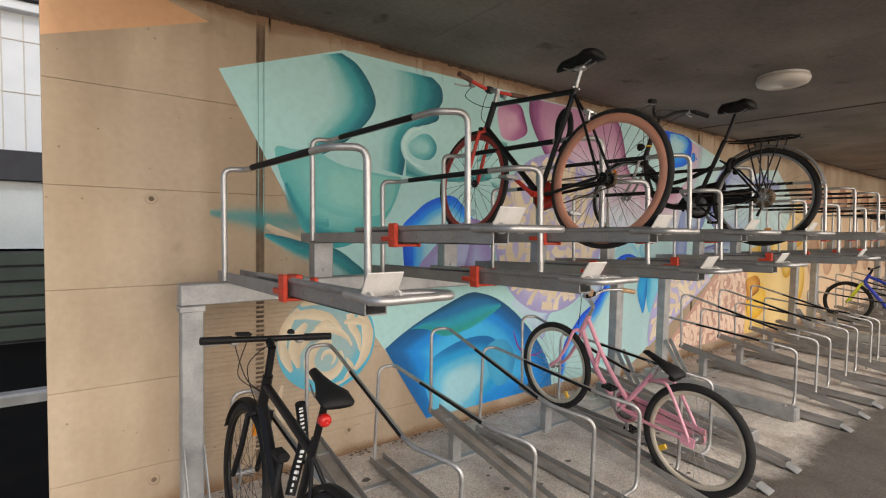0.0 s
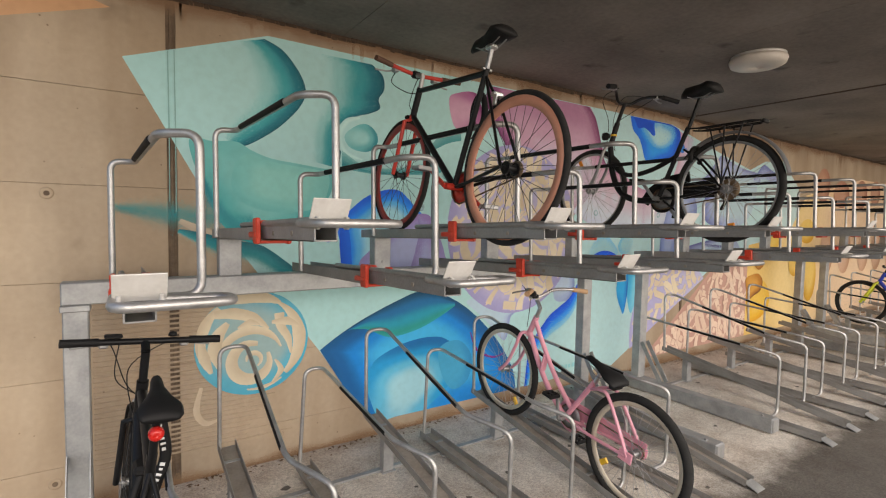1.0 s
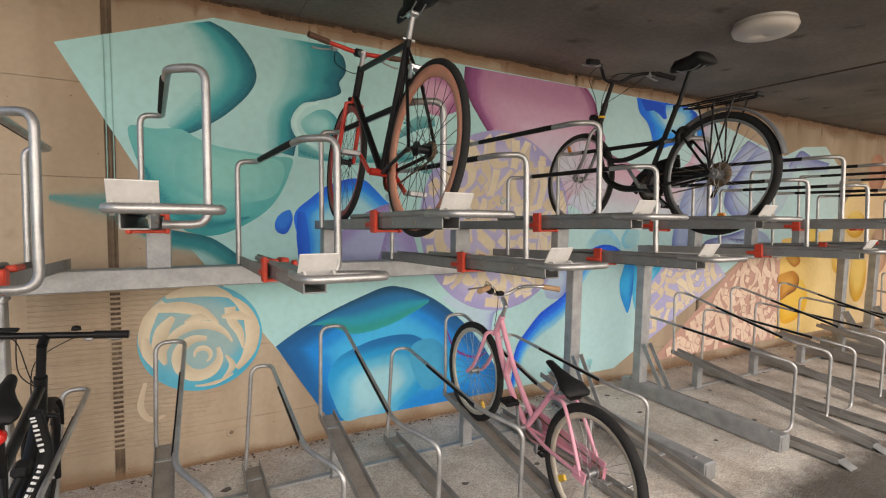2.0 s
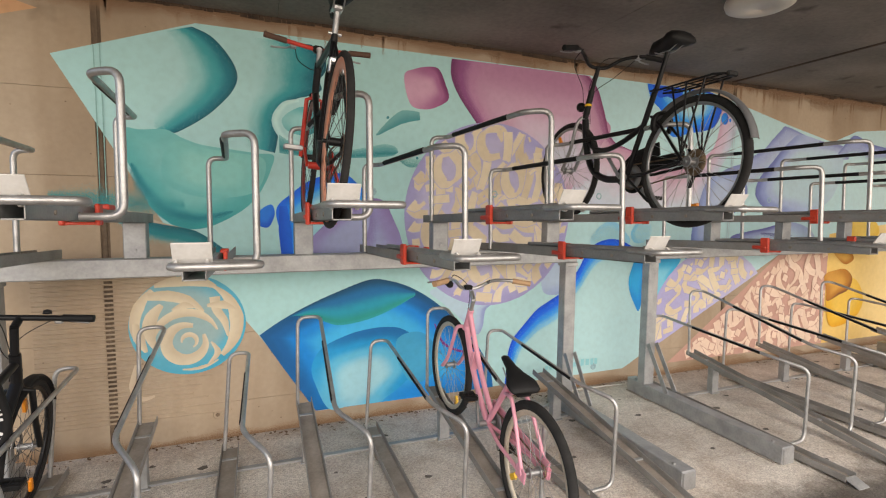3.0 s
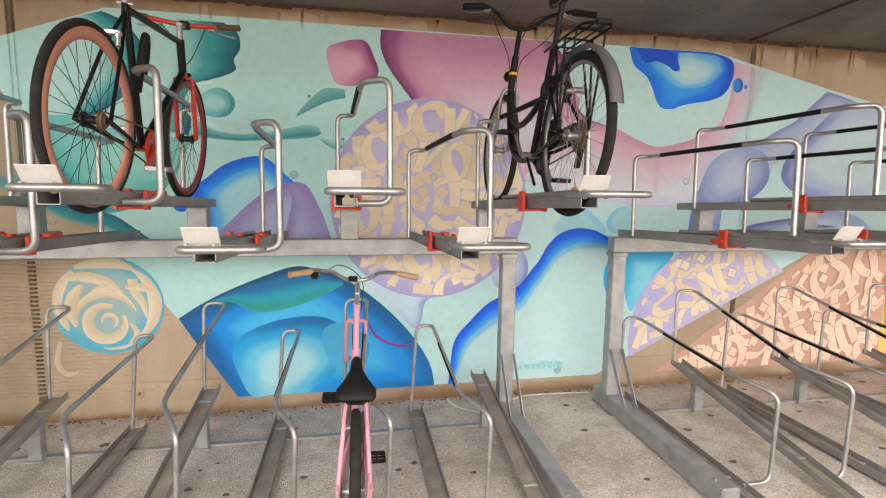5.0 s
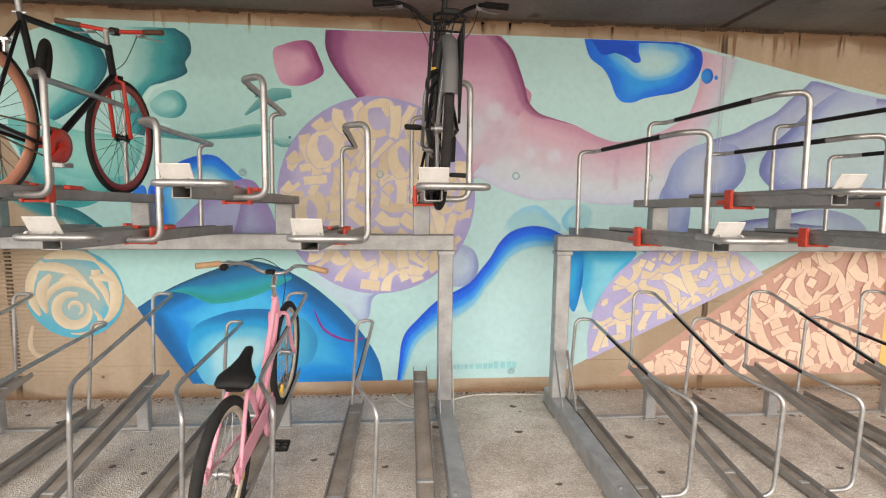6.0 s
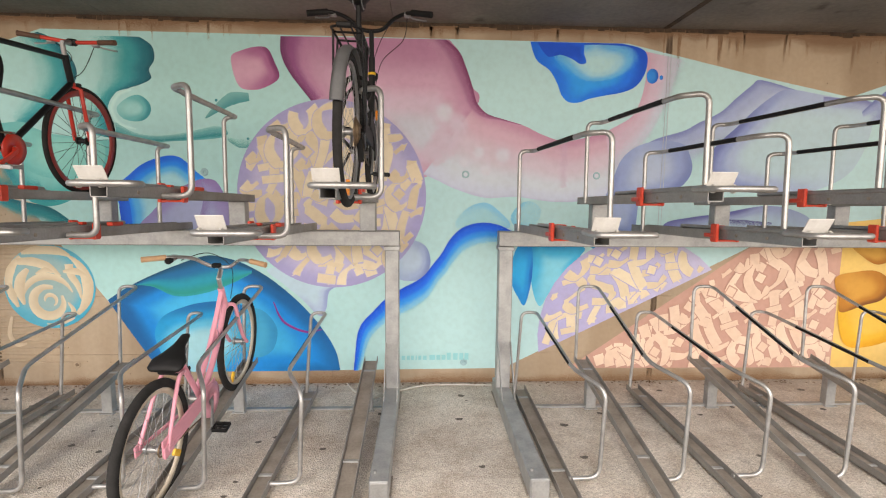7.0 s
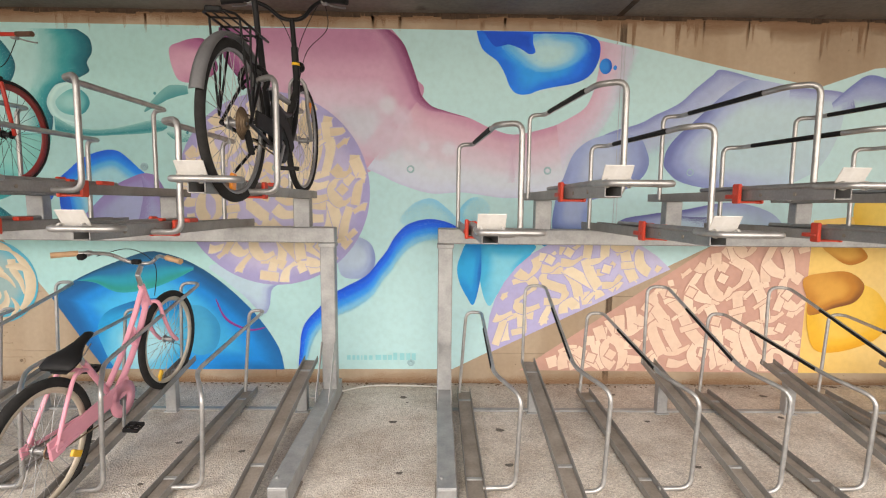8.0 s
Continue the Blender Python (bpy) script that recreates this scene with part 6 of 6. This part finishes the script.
    part("derailleur", Geo().bar((0.05, 0.0, R - 0.03), (0.055, 0.05, R - 0.14), 0.014, 0.03, 0.004, (1, 0, 0)), M_PLASTIC, t)
    part("kickstand", Geo().tube([(-0.06, 0.42, 0.28), (-0.09, 0.2, 0.14)], 0.008, 8), M_BLACK, t)
    return t


def pink_bike(m):
    t = thing("bicycle", "pink cruiser bicycle with black saddle in raised lower tray", "bicycle", m, "parked bicycles")
    R, B = 0.35, 1.17
    wr = wheel(t, "rear_wheel", 0, R, R, M_CREAM, M_TYRE, M_SPOKE, 0.032, 0.026, 32)
    wf = wheel(t, "front_wheel", B, R, R, M_CREAM, M_TYRE, M_SPOKE, 0.032, 0.024, 32, 0.1)
    side_reflector(wr, 0, R, R, 318, M_YELLOW, 0.036)
    side_reflector(wf, B, R, R, 230, M_YELLOW)
    bb, hb, ht = (0, 0.53, 0.29), (0, 0.99, 0.7), (0, 0.945, 0.85)
    up = curve([(0, 0.955, 0.83), (0, 0.84, 0.69), (0, 0.7, 0.54), (0, 0.57, 0.43), (0, 0.485, 0.37)], 6)
    dn = curve([(0, 0.985, 0.73), (0, 0.86, 0.56), (0, 0.71, 0.41), (0, 0.53, 0.29)], 6)
    part("frame", tubes([([bb, (0, 0.36, 0.63)], 0.0165), (up, 0.0165), (dn, 0.0185), ([hb, ht], 0.021)] +
                        [([bb, (s * 0.045, 0.3, 0.31), (s * 0.072, 0, R)], 0.0105) for s in (-1, 1)] +
                        [(curve([(0, 0.38, 0.57), (s * 0.04, 0.28, 0.62), (s * 0.05, 0.2, 0.6), (s * 0.072, 0, R)], 5), 0.0105) for s in (-1, 1)]), M_PINK, t)
    for s in (-1, 1):
        part("dropout", Geo().box((s * 0.072 - 0.005, -0.035, R - 0.035), (s * 0.072 + 0.005, 0.055, R + 0.03), 0.004), M_PINK, t)
    part("fork", tubes([([(0, 0.995, 0.71), (0, 1.0, 0.7)], 0.024)] + [(curve([(0, 1.0, 0.71), (s * 0.05, 1.02, 0.7), (s * 0.058, 1.045, 0.59), (s * 0.06, 1.1, 0.44), (s * 0.06, B, R)], 5), 0.0125) for s in (-1, 1)]), M_PINK, t)
    part("seat_post", Geo().cyl((0, 0.36, 0.62), (0, 0.325, 0.71), 0.014), M_CHROME, t)
    saddle(t, 0.3, 0.722, 0.28, 0.185, 0.06, tall=0.95)
    part("frame_bridge", Geo().bar((0, 0.79, 0.63), (0, 0.8, 0.5), 0.02, 0.05, 0.006, (1, 0, 0)), M_PINK, t)
    part("tail_light", Geo().box((-0.045, 0.185, 0.655), (0.045, 0.235, 0.695), 0.01), M_PLASTIC, t, "dark rear light under the saddle")
    part("stem", tubes([([ht, (0, 0.925, 0.925)], 0.0145), ([(0, 0.925, 0.925), (0, 0.97, 0.97)], 0.0155)]), M_CHROME, t)
    turned = lambda x, y, z: (x * 0.93 - 0.01, y + 0.02 + 0.14 * x, z - 0.055 * x + 0.01)
    pts = curve([turned(*q) for q in ((-0.36, 0.76, 1.075), (-0.24, 0.82, 1.075), (-0.15, 0.91, 1.045), (-0.06, 0.965, 0.98), (0.06, 0.965, 0.98), (0.15, 0.91, 1.045), (0.24, 0.82, 1.075), (0.36, 0.76, 1.075))], 6)
    bars(t, pts, 0.0115, M_CHROME, [(turned(s * 0.26, 0.811, 1.076), turned(s * 0.375, 0.752, 1.075)) for s in (-1, 1)], M_TAN, 0.0175)
    lever(t, -0.225, 0.83, 1.09, -1)
    part("shifter", Geo().box((-0.255, 0.77, 1.062), (-0.215, 0.82, 1.1), 0.01), M_PLASTIC, t)
    part("bell", Geo().box((-0.055, 0.955, 0.985), (0.0, 0.99, 1.012), 0.006), M_PLASTIC, t)
    cables(t, [[(-0.2, 0.87, 1.06), (-0.1, 1.04, 1.06), (0.03, 1.07, 0.95), (0.02, 1.04, 0.74)]])
    crank(t, 0.53, 0.29, 255, 0.085)
    cg = Geo().bar((0.062, 0.6, 0.35), (0.062, -0.03, 0.365), 0.01, 0.1, 0.004)
    cg.ring((0.062, 0.53, 0.29), [(0.04, -0.005), (0.11, -0.005), (0.11, 0.005), (0.04, 0.005)], 26)
    part("chain_guard", cg, M_PINK, t, "pink chain guard")
    chain(t, 0.53, 0.29, 0.08, 0.0, R, 0.035)
    return t


def black_bike(m):
    t = thing("bicycle", "matt black flat-bar bicycle with red rear light in lower tray", "bicycle", m, "parked bicycles")
    R, B = 0.352, 1.06
    wr = wheel(t, "rear_wheel", 0, R, R, M_BLACK, M_TYRE, M_DSPOKE, 0.02, 0.022, 28, disc=True, cass=0.055)
    wf = wheel(t, "front_wheel", B, R, R, M_BLACK, M_TYRE, M_DSPOKE, 0.02, 0.022, 28, 0.1, disc=True)
    side_reflector(wf, B, R, R, 105, M_ORANGE)
    side_reflector(wf, B, R, R, 285, M_ORANGE)
    bb, hb, ht = (0, 0.44, 0.28), (0, 0.9, 0.75), (0, 0.86, 0.91)
    part("frame", tubes([([bb, (0, 0.27, 0.82)], 0.018), ([bb, hb], 0.027), ([(0, 0.29, 0.76), (0, 0.87, 0.86)], 0.02), ([hb, ht], 0.025)] +
                        [([bb, (s * 0.04, 0.3, 0.3), (s * 0.07, 0, R)], 0.011) for s in (-1, 1)] +
                        [([(0, 0.29, 0.75), (s * 0.04, 0.18, 0.62), (s * 0.07, 0, R)], 0.009) for s in (-1, 1)]), M_BLACK, t)
    part("fork", tubes([([(0, 0.905, 0.75), (0, 0.915, 0.715)], 0.026)] + [([(0, 0.915, 0.72), (s * 0.055, 0.925, 0.705), (s * 0.058, 0.98, 0.52), (s * 0.06, B, R)], 0.0145) for s in (-1, 1)]), M_BLACK, t)
    part("seat_post", Geo().cyl((0, 0.27, 0.8), (0, 0.215, 0.985), 0.0145), M_BLACK, t)
    saddle(t, 0.22, 1.03, 0.27, 0.14, 0.05)
    part("tail_light", Geo().ring((0.0, 0.215, 0.915), [(0.0001, -0.03), (0.02, -0.026), (0.026, -0.01), (0.024, 0.01), (0.0001, 0.012)], 18, "y"), M_TAIL, t, "round red rear light")
    part("stem", tubes([([ht, (0, 0.838, 1.05)], 0.018), ([(0, 0.838, 1.05), (0, 0.9, 1.08)], 0.019)]), M_BLACK, t)
    y, z = 0.9, 1.085
    bars(t, [(-0.31, y - 0.03, z + 0.006), (-0.1, y - 0.004, z), (0.1, y - 0.004, z), (0.31, y - 0.03, z + 0.006)], 0.0145, M_BLACK,
         [((s * 0.18, y - 0.013, z + 0.003), (s * 0.315, y - 0.031, z + 0.006)) for s in (-1, 1)], M_PLASTIC, 0.0185)
    for s in (-1, 1):
        lever(t, s * 0.16, y, z - 0.01, s)
    part("bell", Geo().ring((0.11, y, z + 0.02), [(0.0001, 0.0), (0.02, 0.002), (0.016, 0.018), (0.0001, 0.024)], 16, "z"), M_PLASTIC, t)
    part("display", Geo().box((-0.16, y - 0.03, z + 0.02), (-0.09, y + 0.015, z + 0.034), 0.005), M_PLASTIC, t)
    cables(t, [[(-0.15, y, z - 0.01), (-0.12, y + 0.12, z - 0.06), (-0.06, y + 0.1, z - 0.22), (-0.01, 0.93, 0.82)], [(0.15, y, z - 0.01), (0.08, y + 0.13, z - 0.05), (-0.05, y + 0.12, z - 0.16), (-0.03, 0.9, 0.76)],
               [(-0.1, y, z), (-0.1, y + 0.1, z - 0.2), (0.0, y + 0.06, z - 0.28), (0.0, 0.86, 0.8)]])
    mg = Geo().ring((0, B, R), [(R + 0.012, -0.03), (R + 0.024, -0.014), (R + 0.024, 0.014), (R + 0.012, 0.03), (R + 0.01, 0.028), (R + 0.02, 0.0), (R + 0.01, -0.028)], 26, "x", 20, 165)
    part("front_mudguard", mg, M_PLASTIC, t)
    mg = Geo().ring((0, 0, R), [(R + 0.012, -0.03), (R + 0.024, -0.014), (R + 0.024, 0.014), (R + 0.012, 0.03), (R + 0.01, 0.028), (R + 0.02, 0.0), (R + 0.01, -0.028)], 26, "x", 40, 190)
    part("rear_mudguard", mg, M_PLASTIC, t)
    crank(t, 0.44, 0.28, 75, 0.085)
    chain(t, 0.44, 0.28, 0.085, 0.0, R, 0.04)
    lk = [(0.04, 0.54, 0.87), (0.06, 0.55, 0.79), (0.08, 0.56, 0.68), (0.055, 0.545, 0.58), (0.02, 0.51, 0.48)]
    C = curve(lk, 5)
    lock = part("lock", Geo().tube(C, 0.023, 10), M_PLASTIC, t, "black sleeved lock with white print bars")
    pr = random.Random(6)
    for k in range(1, 19):
        if k in (9, 10):
            continue
        a, b = C[k], C[k + 1]
        a, q, w = a.lerp(b, pr.uniform(0.05, 0.2)), a.lerp(b, pr.uniform(0.55, 0.75)), pr.uniform(0.012, 0.021)
        off = Vector((-0.008, -0.0215, 0))
        G = Geo().bar(a + off, q + off, 0.004, w, 0.001, (1, 0, 0))
        part("print_bar", G, M_WHITE, lock)
    part("lock_bracket", Geo().box((-0.03, 0.56, 0.6), (0.03, 0.66, 0.64), 0.012).tube(curve([(0.0, 0.6, 0.6), (-0.03, 0.55, 0.5), (-0.02, 0.56, 0.42), (0.0, 0.55, 0.36)], 5), 0.016, 8), M_PLASTIC, t)
    return t


def far_bike(m):
    t = thing("bicycle", "blue bicycle with lime yellow fork in a lower tray farther along", "bicycle", m, "parked bicycles")
    R, B = 0.345, 1.05
    wheel(t, "rear_wheel", 0, R, R, M_BLACK, M_TYRE, M_SPOKE, 0.02, 0.022, 24)
    wheel(t, "front_wheel", B, R, R, M_BLACK, M_TYRE, M_SPOKE, 0.02, 0.022, 24)
    bb, hb, ht = (0, 0.43, 0.28), (0, 0.9, 0.72), (0, 0.86, 0.87)
    part("frame", tubes([([bb, (0, 0.28, 0.74)], 0.018), ([bb, hb], 0.026), ([(0, 0.3, 0.68), (0, 0.87, 0.83)], 0.022), ([hb, ht], 0.024)] +
                        [([bb, (s * 0.068, 0, R)], 0.011) for s in (-1, 1)] + [([(0, 0.3, 0.67), (s * 0.068, 0, R)], 0.009) for s in (-1, 1)]), M_BLUEP, t)
    part("fork", tubes([([(0, 0.905, 0.71), (s * 0.055, 0.93, 0.68), (s * 0.06, B, R)], 0.018) for s in (-1, 1)]), M_LIME, t, "lime yellow fork")
    part("seat_post", Geo().cyl((0, 0.28, 0.72), (0, 0.23, 0.88), 0.0145), M_BLACK, t)
    saddle(t, 0.22, 0.91, 0.27, 0.15)
    part("stem", tubes([([ht, (0, 0.84, 0.95)], 0.017)]), M_BLACK, t)
    bars(t, [(-0.3, 0.83, 0.99), (-0.12, 0.86, 0.955), (0.12, 0.86, 0.955), (0.3, 0.83, 0.99)], 0.014, M_BLACK, [((s * 0.2, 0.845, 0.972), (s * 0.31, 0.828, 0.992)) for s in (-1, 1)], M_PLASTIC)
    crank(t, 0.43, 0.28, 30, 0.085)
    chain(t, 0.43, 0.28, 0.085, 0.0, R, 0.04)
    return t


red_bike(pose(2.335, 2.04, 1.588, 2.0, 4.5, 0))
city_bike(pose(4.305, 2.05, 1.583, 1.3, 2.0, 0))
pink_bike(pose(3.315, 2.04, 0.022, 9.6, 2.0, 0))
black_bike(pose(0.88, 2.04, 0.026, 0.6, 5.0, 1.5))
far_bike(pose(10.63, 2.05, 0.03, 8.5, 0, 0))

# ---- lamp on the soffit ----
lamp = thing("ceiling_lamp", "round opal bulkhead lamp, unlit, on concrete soffit", "ceiling lamp")
part("base_ring", Geo().ring((4.97, 2.185, CEIL), [(0.0001, 0.002), (0.185, 0.002), (0.185, -0.02), (0.0001, -0.02)], 40, "z"), M_CARD, lamp)
part("diffuser", Geo().ring((4.97, 2.185, CEIL - 0.018), [(0.0001, 0.0), (0.19, 0.0), (0.196, -0.02), (0.185, -0.05), (0.16, -0.062), (0.0001, -0.07)], 44, "z"), M_LAMP, lamp)

# ---- cable, litter and stains at the wall's foot ----
cb = thing("floor_cable", "pale loose cable lying along the foot of the wall", "cable")
part("cable", Geo().tube(curve([(4.05, 3.58, 0.05), (4.12, 3.52, 0.008), (4.28, 3.4, 0.008), (4.45, 3.5, 0.008), (4.7, 3.63, 0.008), (5.0, 3.64, 0.008), (5.3, 3.62, 0.008)], 8), 0.008, 6), M_CABLE, cb)
rng = random.Random(3)
g = Geo()
for k in range(520):
    x, y = rng.uniform(0.3, 12), WALL_Y - 0.008 - abs(rng.gauss(0, 0.05))
    s, a = rng.uniform(0.006, 0.022), rng.uniform(0, 6.28)
    dx, dy = s * math.cos(a), s * math.sin(a)
    z = rng.uniform(0.002, 0.008)
    g.add([(x - dx, y - dy, 0.001), (x + dy * 0.5, y - dx * 0.5, z), (x + dx, y + dy, 0.002), (x - dy * 0.5, y + dx * 0.5, z)], [(0, 1, 2, 3)], False)
tagged(new("litter", g.mesh("litter", M_LEAF)), "dry leaf crumbs and grit along the foot of the wall", "litter", kind="stuff")
g = Geo()
for k in range(46):
    x, y = rng.uniform(0.8, 10), rng.uniform(1.9, 3.5)
    if k == 0:
        x, y = 5.03, 3.33
    if k == 1:
        x, y = 5.045, 2.39
    s, ph = rng.uniform(0.008, 0.024), rng.uniform(0, 6)
    ring = [(x + s * (1 + 0.25 * math.sin(3 * q + ph)) * math.cos(q) * 1.3, y + s * (1 + 0.2 * math.cos(2 * q + ph)) * math.sin(q), 0.0022) for q in [i * math.pi / 6 for i in range(12)]]
    g.add(ring, [tuple(range(12))], False)
tagged(new("stain", g.mesh("stain", M_GUM)), "dark gum and oil stains on the paving", "stain", kind="stuff")

# ---- building beyond the wall's end ----
bd = thing("neighbour_building", "white clad building with dark window band beyond the wall's end", "building")
part("cladding", Geo().box((-9, 9.0, 2.53), (0.9, 9.4, 4.35)), M_CLAD, bd)
for k in range(44):
    x = -8.95 + k * 0.22
    part("cladding_groove", Geo().box((x, 8.992, 2.55), (x + 0.014, 9.01, 4.28), 0.002), M_LAMP, bd)
for z in (3.28, 3.95):
    part("cladding_joint", Geo().box((-9, 8.99, z), (0.9, 9.005, z + 0.016), 0.002), M_LAMP, bd)
part("ledge", Geo().box((-9, 8.85, 4.3), (0.9, 9.3, 4.42), 0.01), M_CLAD, bd)
part("roof_edge", Geo().box((-9, 8.8, 4.42), (0.9, 9.5, 5.0), 0.02), M_DARKF, bd)
part("lintel", Geo().box((-9, 8.9, 2.14), (0.9, 9.4, 2.53), 0.01), M_DARKF, bd)
for k in range(6):
    x = -9 + k * 1.65
    w = part("window", Geo().box((x + 0.03, 9.05, 1.22), (x + 1.62, 9.1, 2.14)), M_PANE, bd)
    part("mullion", Geo().box((x - 0.03, 9.0, 1.22), (x + 0.03, 9.15, 2.14), 0.005), M_DARKF, w)
for k in range(6):
    part("slat", Geo().box((-9, 9.0, 0.02 + k * 0.2), (0.9, 9.1, 0.2 + k * 0.2), 0.02), M_SLATE, bd)
part("plinth", Geo().box((-9, 9.05, -0.1), (0.9, 9.4, 1.25)), M_DARKF, bd)
# added sheet over the asphalt; shade out there is put into its near-black colour
M_FAR_SHADE = mat("far_ground_shade", (0.009, 0.0085, 0.008), (0.005, 0.005, 0.005), 0.95, 0, 2, 60, 0.3)
M_FAR_SHADE.node_tree.nodes["Principled BSDF"].inputs["Specular IOR Level"].default_value = 0.05
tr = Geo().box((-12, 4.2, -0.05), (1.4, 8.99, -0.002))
tagged(new("road", fix(tr.mesh("road", M_FAR_SHADE))), "near-black sheet for the shade on the ground beyond the wall's end", "road", kind="structure")
kb = Geo().box((-9, 6.2, -0.05), (0.9, 6.35, 0.1), 0.02)
tagged(new("kerb", fix(kb.mesh("kerb", M_SLIDE))), "pale kerb on the ground beyond the wall's end", "kerb", kind="structure")
